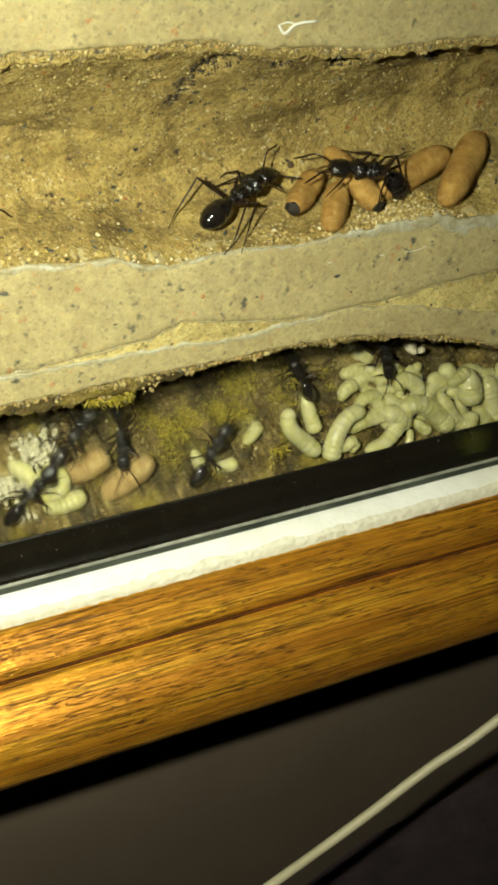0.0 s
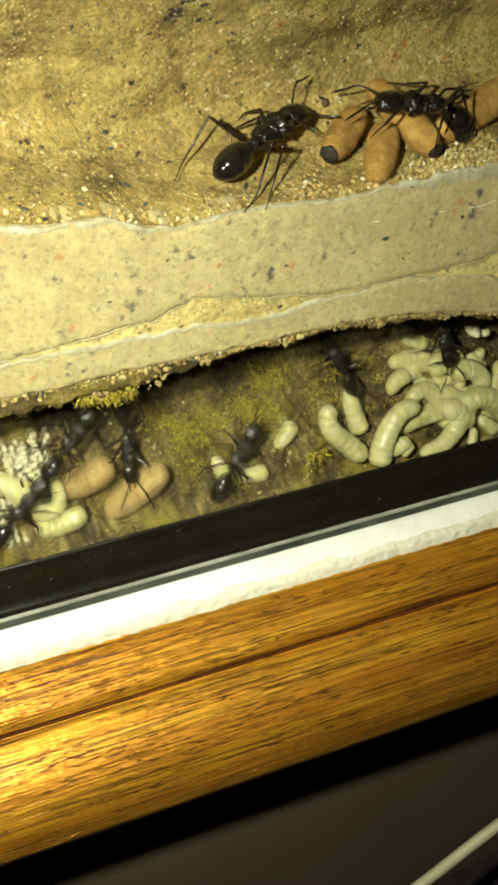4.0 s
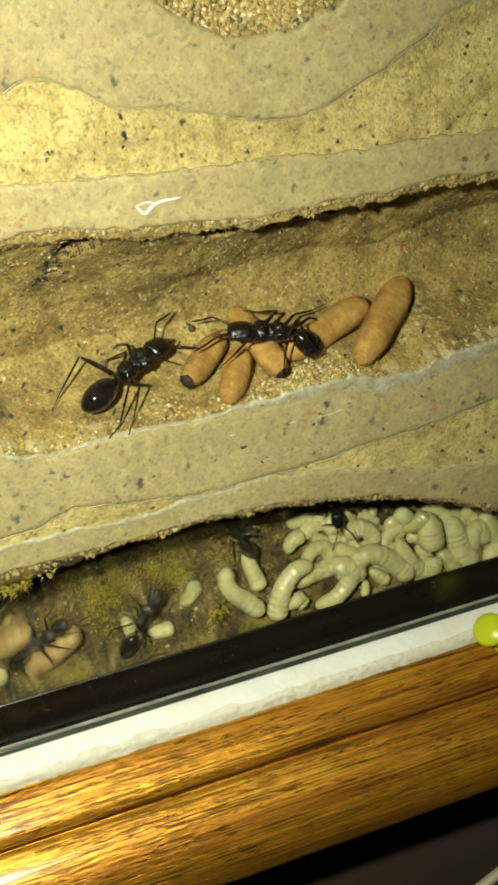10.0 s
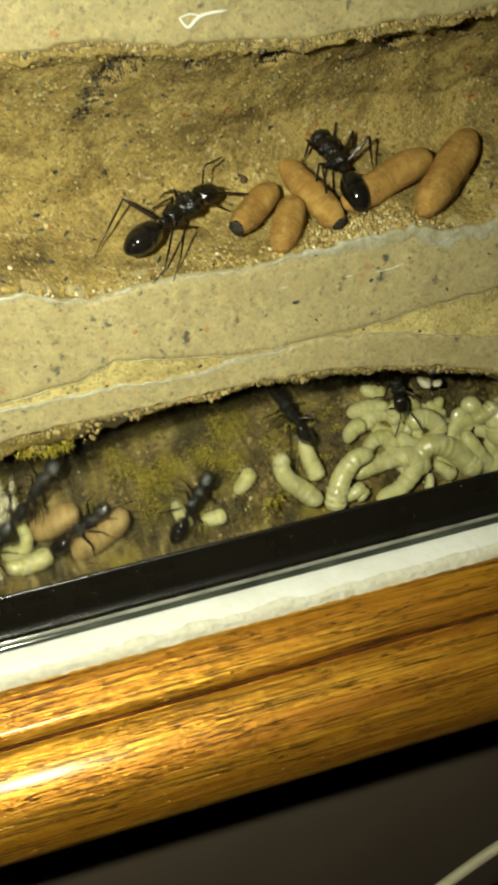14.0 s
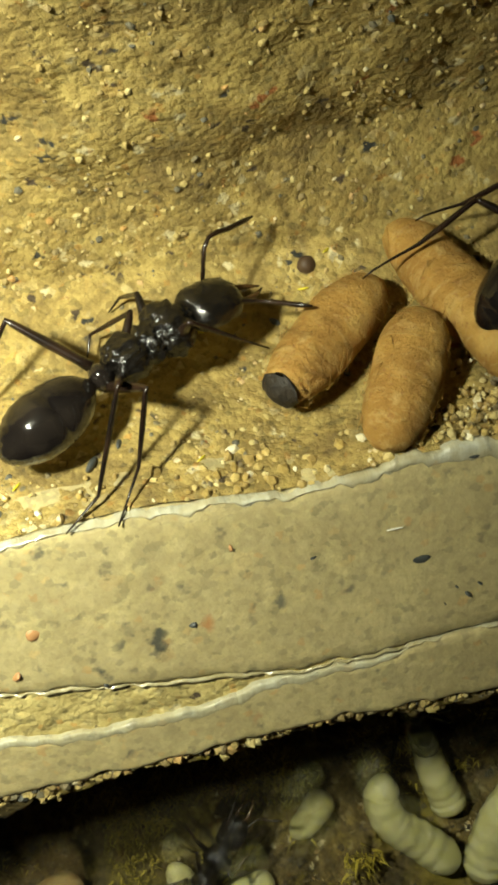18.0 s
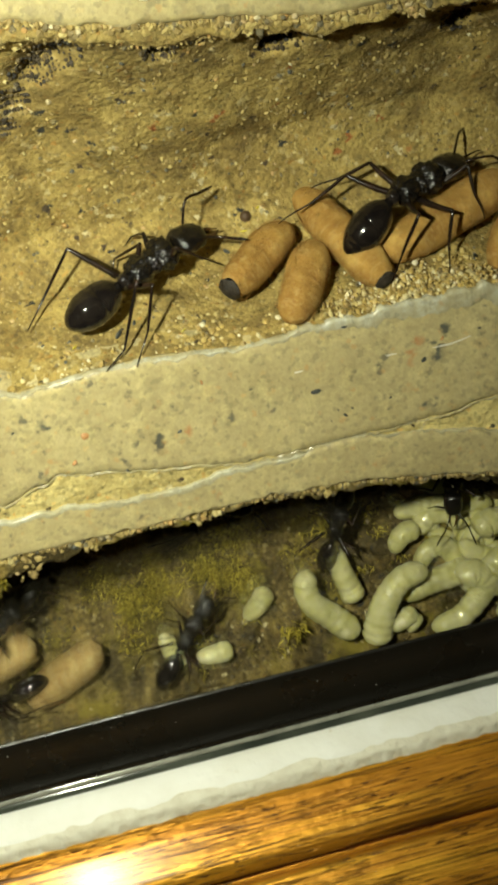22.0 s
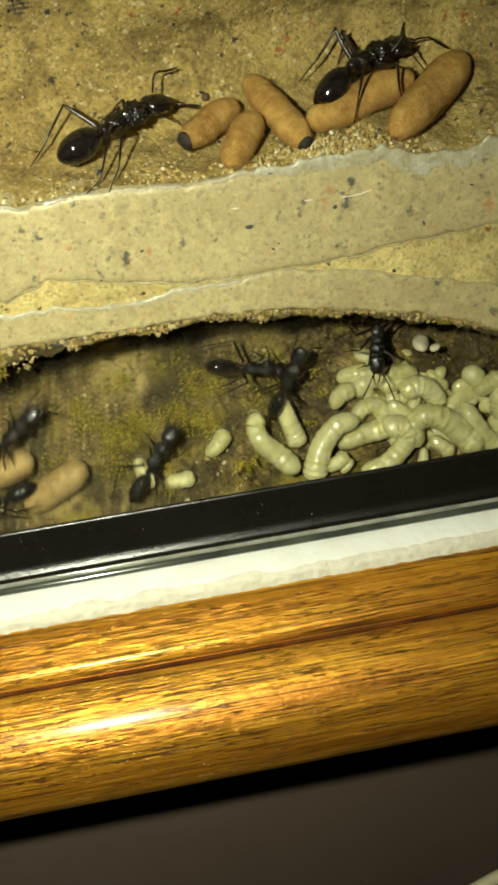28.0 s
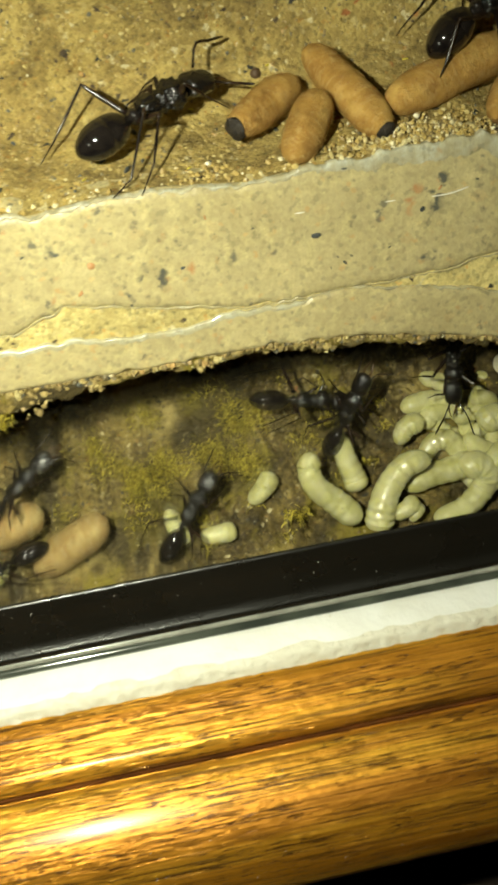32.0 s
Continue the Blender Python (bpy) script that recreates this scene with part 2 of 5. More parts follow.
def wood_mat():
    """Varnished golden-brown wood: long streaks along x, rows of short dark pores, cloudy sheen."""
    m = Mat("varnished_wood", (0.3, 0.13, 0.04), 0.5, metal=0.6, coat=0.27, spec=0.5)
    along = lambda a, b: m.coords((1 / a, 1 / b, 1 / b))
    col = m.ramp(m.noise(1, 5, 0.6, along(0.05, 0.0026), 0.3), [(0.3, (0.44, 0.165, 0.012)), (0.5, (0.69, 0.3, 0.022)), (0.7, (0.9, 0.475, 0.036))])
    col = m.mix(m.math("MULTIPLY", m.level(m.noise(1, 3, 0.6, along(0.03, 0.0003)), 0.46, 0.6), 0.5), col, (0.25, 0.085, 0.004))
    col = m.mix(m.math("MULTIPLY", m.level(m.noise(0.005, 5, 0.65), 0.5, 0.7), 0.45), col, (0.4, 0.155, 0.005))
    lines = m.level(m.noise(1, 2, 0.5, along(0.014, 0.00016)), 0.55, 0.59)
    rows = m.level(m.noise(1, 3, 0.6, along(0.03, 0.0012)), 0.4, 0.58)
    pores = m.level(m.noise(1, 2, 0.6, along(0.0026, 0.00019)), 0.57, 0.62)
    spots = m.level(m.noise(1, 3, 0.6, along(0.012, 0.0018)), 0.42, 0.56)
    pore = m.math("MAXIMUM", m.math("MULTIPLY", lines, rows), m.math("MULTIPLY", pores, spots))
    col = m.mix(m.math("MULTIPLY", pore, 0.85), col, (0.06, 0.024, 0.01))
    m.color(col)
    m.rough(m.level(m.noise(1, 4, 0.6, along(0.006, 0.0006)), -0.75, 2.3))
    m.p.inputs["Coat Roughness"].default_value = 0.2
    m.bump(m.math("MULTIPLY", pore, -1.0), 0.14 * MM, 0.9)
    m.bump(m.noise(0.0016, 4, 0.6), 0.15 * MM, 0.8)
    m.bump(m.noise(1, 3, 0.6, along(0.004, 0.0003)), 0.1 * MM, 0.8)
    return m.m


WOOD = wood_mat()
# the groove's shade, put into the colour of a dark brown strip
GROOVE_SHADE = Mat("groove_shade", (0.08, 0.03, 0.008), 0.9, spec=0.1)
GROOVE_SHADE.color(GROOVE_SHADE.ramp(GROOVE_SHADE.noise(0.004, 3), [(0.35, (0.05, 0.018, 0.004)), (0.7, (0.12, 0.045, 0.01))]))
GROOVE_SHADE = GROOVE_SHADE.m


def white_mat():
    m = Mat("white_paint", (0.8, 0.78, 0.7), 0.5)
    col = m.ramp(m.noise(6 * MM, 4), [(0.3, (0.84, 0.83, 0.76)), (0.6, (0.9, 0.9, 0.86))])
    m.color(m.mix(m.level(m.noise(1.6 * MM, 3), 0.7, 0.8), col, (0.72, 0.68, 0.56)))
    m.bump(m.noise(1.4 * MM, 3, 0.5), 0.3 * MM, 0.6)
    return m.m


WHITE = white_mat()
FILLER = Mat("lumpy_filler", (0.55, 0.52, 0.43), 0.6)
FILLER.color(FILLER.ramp(FILLER.noise(1.3 * MM, 4), [(0.3, (0.72, 0.68, 0.54)), (0.65, (0.82, 0.79, 0.66))])).bump(FILLER.voronoi(1.0 * MM, "SMOOTH_F1", warp=0.25), 0.35 * MM, 0.9)
FILLER = FILLER.m
BLACK = Mat("black_backing", (0.008, 0.007, 0.005), 0.2, spec=0.7)
BLACK.rough(BLACK.level(BLACK.noise(8 * MM, 4), -0.9, 4)).bump(BLACK.noise(1, 4, 0.6, BLACK.coords((1 / 0.0025, 1 / 0.0003, 1 / 0.0003))), 0.05 * MM, 0.7)
BLACK = BLACK.m
GLASS_EDGE = Mat("green_glass_edge", (0.045, 0.055, 0.045), 0.1, coat=0.5)
GLASS_EDGE.color(GLASS_EDGE.ramp(GLASS_EDGE.noise(6 * MM, 4), [(0.3, (0.03, 0.036, 0.03)), (0.7, (0.08, 0.09, 0.07))]))
GLASS_EDGE = GLASS_EDGE.m
SEAL = Mat("pale_seal", (0.32, 0.32, 0.28), 0.12, coat=0.6)
SEAL.color(SEAL.ramp(SEAL.noise(4 * MM, 3), [(0.3, (0.2, 0.2, 0.17)), (0.7, (0.42, 0.42, 0.36))]))
SEAL = SEAL.m
WALLPAINT = Mat("dull_wall_paint", (0.2, 0.175, 0.14), 0.8)
WALLPAINT.color(WALLPAINT.ramp(WALLPAINT.noise(0.05, 5), [(0.3, (0.098, 0.07, 0.05)), (0.7, (0.128, 0.095, 0.069))])).bump(WALLPAINT.noise(0.002, 4), 0.0003, 0.5)
WALLPAINT = WALLPAINT.m
CABLE = Mat("cream_cable", (0.6, 0.54, 0.38), 0.45)
CABLE.color(CABLE.ramp(CABLE.noise(0.006, 4), [(0.3, (0.46, 0.41, 0.26)), (0.7, (0.58, 0.52, 0.36))]))
CABLE = CABLE.m
CLOTH = Mat("dark_purple_cloth", (0.05, 0.03, 0.04), 0.9)
CLOTH.color(CLOTH.ramp(CLOTH.noise(0.01, 4), [(0.3, (0.03, 0.02, 0.025)), (0.7, (0.07, 0.045, 0.055))])).bump(CLOTH.noise(0.0015, 3), 0.0005)
CLOTH = CLOTH.m
PIN = Mat("yellow_plastic", (0.62, 0.68, 0.02), 0.3)
PIN.p.inputs["Subsurface Weight"].default_value = 0.15
PIN.p.inputs["Subsurface Radius"].default_value = (0.002, 0.002, 0.0005)
PIN = PIN.m
STEEL = Mat("steel", (0.6, 0.6, 0.6), 0.25, metal=1.0).m
GLOW = bpy.data.materials.new("torch_glow")
GLOW.use_nodes = True
GLOW.node_tree.nodes.remove(GLOW.node_tree.nodes["Principled BSDF"])
emit = GLOW.node_tree.nodes.new("ShaderNodeEmission")
emit.inputs["Color"].default_value = (0.935, 0.95, 0.715, 1)
emit.inputs["Strength"].default_value = TORCH_POWER
GLOW.node_tree.links.new(emit.outputs[0], GLOW.node_tree.nodes["Material Output"].inputs["Surface"])


# ---- mesh helpers ----
def mesh_of(name, bm, material, smooth=True):
    me = bpy.data.meshes.new(name)
    bm.to_mesh(me)
    bm.free()
    for f in me.polygons:
        f.use_smooth = smooth
    me.materials.append(material)
    return me


def part(name, bm, material, parent, label="", smooth=True):
    """Links a bmesh as one mesh object under a thing or a part."""
    ob = new(name, mesh_of(name, bm, material, smooth))
    ob.parent = parent
    return tagged(ob, label)


def curve_of(points):
    """A function z(x) through the given (x, z), straight between smoothed points."""
    xs, zs = zip(*points)

    def f(x):
        return float(np.interp(x, xs, zs))

    return f


def wob(x, size, amp, seed=0.0):
    """A small waver along one direction."""
    return amp * noise.fractal(Vector((x / size, seed * 7.3, seed)), 0.8, 2.1, 4)


def sweep(rows, xs):
    """A sheet from rows(x) -> list of (y, z), for all x; millimetres."""
    bm = bmesh.new()
    cols = [[bm.verts.new((x * MM, y * MM, z * MM)) for y, z in rows(x)] for x in xs]
    for a, b in zip(cols, cols[1:]):
        for i in range(len(a) - 1):
            bm.faces.new((a[i], a[i + 1], b[i + 1], b[i]))
    return bm


def extrude(profile, x0, x1, cuts=1, waver=None):
    """A closed bar along x with the given (y, z) outline, in millimetres."""
    bm = bmesh.new()
    rings = []
    for i in range(cuts + 1):
        x = x0 + (x1 - x0) * i / cuts
        rings.append([bm.verts.new((x * MM, (y + (waver(x, k)[0] if waver else 0)) * MM, (z + (waver(x, k)[1] if waver else 0)) * MM)) for k, (y, z) in enumerate(profile)])
    n = len(profile)
    for a, b in zip(rings, rings[1:]):
        for k in range(n):
            bm.faces.new((a[k], a[(k + 1) % n], b[(k + 1) % n], b[k]))
    bm.faces.new(rings[0][::-1])
    bm.faces.new(rings[-1])
    bmesh.ops.recalc_face_normals(bm, faces=bm.faces)
    return bm


def tube(points, radii, sides=8, caps=True):
    """A tapered tube through points (metres)."""
    bm = bmesh.new()
    pts = [Vector(p) for p in points]
    rings = []
    up = Vector((0.12, 0.31, 0.94))
    for i, p in enumerate(pts):
        d = (pts[min(i + 1, len(pts) - 1)] - pts[max(i - 1, 0)]).normalized()
        a = d.cross(up)
        if a.length < 0.1:
            a = d.cross(Vector((1, 0, 0)))
        a.normalize()
        b = d.cross(a)
        r = radii[i] if isinstance(radii, (list, tuple)) else radii
        rings.append([bm.verts.new(p + r * (math.cos(2 * math.pi * k / sides) * a + math.sin(2 * math.pi * k / sides) * b)) for k in range(sides)])
    for a, b in zip(rings, rings[1:]):
        for k in range(sides):
            bm.faces.new((a[k], a[(k + 1) % sides], b[(k + 1) % sides], b[k]))
    if caps:
        bm.faces.new(rings[0][::-1])
        bm.faces.new(rings[-1])
    bmesh.ops.recalc_face_normals(bm, faces=bm.faces)
    return bm


def smooth_path(points, n):
    """n points on a smooth line through the given ones."""
    pts = [Vector(p) for p in points]
    pts = [2 * pts[0] - pts[1]] + pts + [2 * pts[-1] - pts[-2]]
    out = []
    for i in range(n):
        u = i / (n - 1) * (len(pts) - 3)
        k = min(int(u), len(pts) - 4)
        f = u - k
        a, b, c, d = pts[k : k + 4]
        out.append(0.5 * (2 * b + (c - a) * f + (2 * a - 5 * b + 4 * c - d) * f * f + (3 * b - a - 3 * c + d) * f**3))
    return out


# ---- the torch beside the lens ----
def torch():
    thing = tagged(new("torch"), "small lit phone torch held beside the lens", "torch")
    bm = bmesh.new()
    bmesh.ops.create_cone(bm, cap_ends=True, segments=24, radius1=0.0036, radius2=0.0036, depth=0.003)
    part("housing", bm, BLACK, thing)
    bm = bmesh.new()
    bmesh.ops.create_circle(bm, cap_ends=True, segments=24, radius=0.0026)
    bmesh.ops.translate(bm, verts=bm.verts, vec=(0, 0, -0.0016))
    bmesh.ops.reverse_faces(bm, faces=bm.faces)
    part("light", bm, GLOW, thing, "warm glowing light")
    # unseen ring added round the light, so the beam dims towards the sides
    bm = bmesh.new()
    ring = [[bm.verts.new((r * math.cos(a), r * math.sin(a), z)) for a in [2 * math.pi * k / 24 for k in range(24)]] for r, z in ((0.0030, -0.0014), (0.0034, -0.0056), (0.0040, -0.0056), (0.0038, -0.0014))]
    for a, b in zip(ring, ring[1:] + ring[:1]):
        for k in range(24):
            bm.faces.new((a[k], a[(k + 1) % 24], b[(k + 1) % 24], b[k]))
    part("beam_collar", bm, BLACK, thing)
    return thing


TORCH_THING = torch()

# ---- plan of the nest front, millimetres: x to the right, z up, y into the wall; the flattened plaster lies at y = 0 ----
XS = [i * 0.3 for i in range(-200, 201)]
TOP_RIM = curve_of([(-60, 60), (-30, 60), (-11, 55.3), (-4.1, 51.3), (1.4, 47.8), (8.1, 47.4), (13.1, 48.9), (17, 51.7), (30, 60), (60, 60)])
LENS_LOW = curve_of([(-60, 47), (-40, 46), (-23.1, 46.4), (-20.8, 45.8), (-18.1, 47), (-13.4, 44.8), (-10.3, 42.6), (-4.1, 41.7), (0.3, 40.1), (5.3, 38.8), (11.1, 38.9), (14.4, 40.3), (18.3, 41.8), (23.5, 44.6), (25.5, 46.6), (40, 50), (60, 52)])
BAND_TOP = curve_of([(-60, 39), (-24.7, 37.7), (-19.2, 36.7), (-13.4, 36.3), (-5.6, 35.6), (0.6, 35.1), (6.4, 35.1), (11.7, 34.2), (17.1, 33.9), (22.6, 34.1), (31.3, 33.4), (60, 33)])
BAND_LOW = curve_of([(-60, 33), (-25.8, 31.8), (-22.3, 31.7), (-17, 31.6), (-12.9, 30.4), (-8, 29.8), (-1.7, 29.2), (3.5, 28.4), (8.9, 28.6), (14.3, 28.6), (18.5, 28.4), (25.7, 28.9), (31.7, 28.2), (60, 27)])
SILL = curve_of([(-60, 10), (-43.2, 8.7), (-39.3, 8.7), (-34.7, 7.9), (-30, 7.8), (-26.2, 6.2), (-22.8, 5.4), (-17.3, 6), (-11.8, 6), (-4.9, 5.2), (-0.5, 5.7), (3.8, 5.5), (8.3, 5.8), (14.3, 6), (18.2, 4.7), (23.7, 4.3), (28.4, 5.6), (33.4, 6), (60, 7)])
LEFT_UP = curve_of([(-60, -5.2), (-44.9, -5.25), (-37.9, -5.15), (-30.7, -4.5), (-26.2, -4.3), (-21.7, -2.9), (-17.1, -3.4), (-10.9, -4.6), (-7.6, -5.6), (60, -5.6)])
LEFT_LOW = curve_of([(-60, -5.4), (-44.9, -5.4), (-37.9, -5.35), (-30.7, -5.5), (-23.3, -5.7), (-17.2, -6.2), (-10.8, -6.2), (-7.6, -5.7), (60, -5.7)])
RIGHT_UP = curve_of([(-60, -5.3), (4.1, -5.3), (11.1, -5.4), (15.1, -4.5), (22.3, -4.4), (27.2, -4), (34, -2.8), (60, 1)])
RIGHT_LOW = curve_of([(-60, -5.4), (4.1, -5.4), (12.7, -7.1), (19.2, -8.9), (27.6, -11.4), (34.7, -12.4), (60, -15)])
BROW = curve_of([(-60, -9.3), (-45.3, -9.5), (-33.3, -9.6), (-26.3, -9.4), (-19.3, -9.6), (-12, -9.7), (-4.5, -9.4), (1.6, -10), (7.8, -10.9), (14.3, -12.3), (19.2, -13.5), (26.1, -16.2), (35.3, -20.1), (60, -27)])


def rough_sheet(bm, amp, size, keep=0.0, pits=()):
    """Pushes the points in and out by noise; those nearer than keep millimetres to the flattened front stay."""
    for v in bm.verts:
        k = 1.0 if v.co.y > keep * MM else 0.15
        for px, pz, r, deep in pits:
            q = ((v.co.x / MM - px) ** 2 * 0.45 + (v.co.z / MM - pz) ** 2) / r**2
            if q < 4 and v.co.y > 1.4 * MM:
                v.co.y += deep * MM * math.exp(-q)
        v.co += k * amp * MM * (noise.noise_vector(v.co / (size * MM)) + 0.5 * noise.noise_vector(v.co / (size * 0.37 * MM)) + 0.3 * noise.noise_vector(v.co / (size * 0.13 * MM)))
    return bm


def poly(corners, counts):
    """Corner points (y, z) joined by straight runs with the given numbers of pieces."""
    out = []
    for (y0, z0), (y1, z1), n in zip(corners, corners[1:], counts):
        out += [(y0 + (y1 - y0) * i / n, z0 + (z1 - z0) * i / n) for i in range(n)]
    return out + [corners[-1]]


HALF_SUNK = [(-11.4, 19.5, 2.6, -0.94), (-3.0, 20.5, 1.8, -0.66), (-22.0, 17.0, 2.2, -0.72), (10.0, 19.0, 2.4, -0.77), (-7.2, 17.0, 1.6, -0.5), (19.0, 17.5, 2.4, -0.72), (-29.0, 20.0, 2.8, -0.83), (-15.5, 21.5, 1.5, 0.83), (27.0, 18.5, 2.2, -0.66)]
PITS = [(-14.8, 28.5, 0.9, 2.0), (-16.6, 27.3, 0.8, 1.6), (-18.4, 25.3, 0.7, 1.0), (-19.4, 23.2, 0.6, 0.7), (-7.9, 27.7, 0.6, 1.2), (1.2, 26.9, 0.9, 2.2), (0.4, 26.4, 0.6, 1.6), (15.5, 25.4, 0.9, 1.8), (23.4, 25.6, 0.9, 1.6)]


WALLS = {}


def nest():
    thing = tagged(new("ant_nest"), "sand and plaster ant nest pressed behind a pane, with open chambers", "ant nest")
    edge = lambda f, x, s: f(x) + wob(x, 2.2, 0.3, s) + wob(x, 1.1, 0.12, s + 40)
    # flattened bands, each with a rounded lip that runs back into the nest
    def band(top, low, s0, s1, depth0, depth1, back0=4.0, back1=4.0):
        def rows(x):
            a, b = edge(top, x, s0), edge(low, x, s1)
            if a - b < 0.1:
                m = (a + b) / 2
                a, b = m + 0.05, m - 0.05
            lip = min(0.45, (a - b) * 0.3)
            return [(depth0, a + back0 * 0.15), (0.45, a), (0.12, a - lip * 0.5), (0, a - lip)] + [(0, a - lip + (b - a + 2 * lip) * i / 14) for i in range(1, 15)] + [(0.12, b + lip * 0.5), (0.45, b), (depth1, b - back1 * 0.15)]
        return sweep(rows, XS)
    part("upper_plaster", rough_sheet(band(TOP_RIM, LENS_LOW, 1, 2, 3, 1.6), 0.1, 3), PRESSED, thing, "flattened speckled plaster")
    part("plaster_band", rough_sheet(band(BAND_TOP, BAND_LOW, 3, 4, 1.6, 0.9, 4.0, 0.4), 0.1, 3), PRESSED, thing, "flattened speckled plaster")
    # main band, split where sand shows between
    part("plaster_band", rough_sheet(band(SILL, lambda x: max(LEFT_UP(x), RIGHT_UP(x)) if x < -7.6 or x > 4.1 else -5.5, 5, 6, 2.5, 1.6), 0.1, 3), PRESSED, thing, "flattened speckled plaster")
    part("plaster_band", rough_sheet(band(lambda x: LEFT_LOW(x) if x < -1 else RIGHT_LOW(x), BROW, 6.0, 8, 1.6, 0.9, 4.0, 0.4), 0.1, 3), PRESSED, thing, "flattened speckled plaster with a bright wet lip")
    def lip(x):
        k = min(1, max(0, (x + 3) / 6))
        a = edge(SILL, x, 5) - 0.05 + k * (0.15 + abs(wob(x, 1.6, 0.6, 62)))
        w = max(0.06, 0.12 + 0.75 * min(1, max(0, (x + 4) / 8)) + 0.9 * min(1, max(0, (x - 6) / 7)) + 0.35 * min(1, max(0, (-24 - x) / 6)) + wob(x, 4.0, 0.9 if x > 0 else 0.35, 60) + wob(x, 0.6, 0.3, 61))
        return [(0.5, a + 0.02), (0.14, a), (0.0, a - 0.1), (-0.04, a - 0.1 - 0.2 * w), (-0.05, a - 0.1 - 0.5 * w), (-0.035, a - 0.1 - 0.8 * w), (-0.01, a - 0.1 - 0.95 * w), (0.05, a - 0.14 - w)]
    part("lip", rough_sheet(sweep(lip, XS), 0.12, 0.8), LIP, thing, "pale grey ragged plaster lip")
    # thin wet rims where the plaster ends
    def rim(f, side, seed, bead=0.0):
        def rows(x):
            a = edge(f, x, seed)
            w = 0.07 + bead * min(1, max(0, (-1 - x) / 4)) + wob(x, 3.4, 0.3, seed + 70) + wob(x, 0.9, 0.16, seed + 71)
            front = -0.03 if w > 0.05 else 0.16
            w = side * max(0.02, w)
            return [(0.4, a - side * 0.02), (front + 0.09, a), (front + 0.03, a + 0.08 * w), (front, a + 0.3 * w), (front, a + 0.7 * w), (front + 0.02, a + 0.92 * w), (front + 0.07, a + w + side * 0.04)]
        part("wet_rim", rough_sheet(sweep(rows, XS), 0.03, 0.6), BEAD if bead else RIM, thing, "thin pale wet rim")
    rim(LENS_LOW, 1, 2)
    rim(BAND_TOP, -1, 3)
    rim(lambda x: max(LEFT_UP(x), RIGHT_UP(x)) if x < -7.6 or x > 4.1 else -5.5, 1, 6)
    rim(lambda x: LEFT_LOW(x) if x < -1 else RIGHT_LOW(x), -1, 6.0, 0.42)
    # sand between the bands
    for top, low in ((LENS_LOW, BAND_TOP), (lambda x: max(LEFT_UP(x), RIGHT_UP(x)), lambda x: LEFT_LOW(x) if x < -1 else RIGHT_LOW(x))):
        bm = sweep(lambda x: [(0.3, top(x) + 0.5 + (low(x) - top(x) - 1) * i / 30) for i in range(31)], XS)
        part("sand_seam", rough_sheet(bm, 0.9, 1.6, 9.0), SAND_DRY, thing, "crumbly ochre sand")
    # rims of loose sand under the bands, chambers behind
    def upper(x):
        a, b = BAND_LOW(x), SILL(x)
        k = min(1, max(0, (x + 8) / 24))
        c = [(0.55, a + 0.3), (0.6, a - 1.0 + wob(x, 2, 0.7, 11)), (1.9 + 2.2 * k, a - 1.8), (5.2 + 3.6 * k, a - 5.3), (10.6 + 2.2 * k, b + 12.4), (12.4, b + 6.5), (9.5, b + 3.2), (4.5, b + 1.2), (0.25, b + 0.06)]
        return poly(c, (8, 14, 12, 16, 24, 16, 20, 16))
    WALLS["upper"] = part("chamber_wall", rough_sheet(sweep(upper, XS), 0.3, 4.2, 0.8, PITS + HALF_SUNK), SAND, thing, "rough ochre wall and floor of the upper chamber")
    def lower(x):
        a = BROW(x)
        k = min(1, max(0, (-19 - x) / 8))
        c = [(0.5, a + 0.3), (0.6, a - 0.7 - 1.3 * k + wob(x, 2, 0.6, 12)), (5, a - 1.3 - 1.2 * k), (13.5, a - 3.0), (20.6, -20 + 0.3 * (a + 10)), (20.4, -24.5), (18.6, -28.4), (15.2, -33.6), (10.4, -38.6), (9.6, -41.5)]
        return poly(c, (8, 16, 16, 22, 24, 24, 28, 26, 8))
    WALLS["lower"] = part("chamber_wall", rough_sheet(sweep(lower, XS), 1.25, 4.0, 0.9), SAND_DAMP, thing, "damp mossy wall and floor of the lower chamber")
    def top(x):
        a = TOP_RIM(x)
        return poly([(0.8, a - 0.2), (1.6, a + 1.2), (4.2, a + 2.0), (6.5, a + 5), (9, a + 16)], (6, 14, 10, 16))
    WALLS["top"] = part("chamber_wall", rough_sheet(sweep(top, XS), 0.5, 3.5, 0.9), SAND, thing, "rough wall of the topmost chamber")
    # the solid block behind
    bm = bmesh.new()
    bmesh.ops.create_cube(bm, size=1, matrix=Matrix.Translation((0, 0.0228, 0.012)) @ Matrix.Diagonal((0.12, 0.0012, 0.107, 1)))
    part("back_board", bm, SAND_DAMP, thing, "", False)
    return thing


nest()


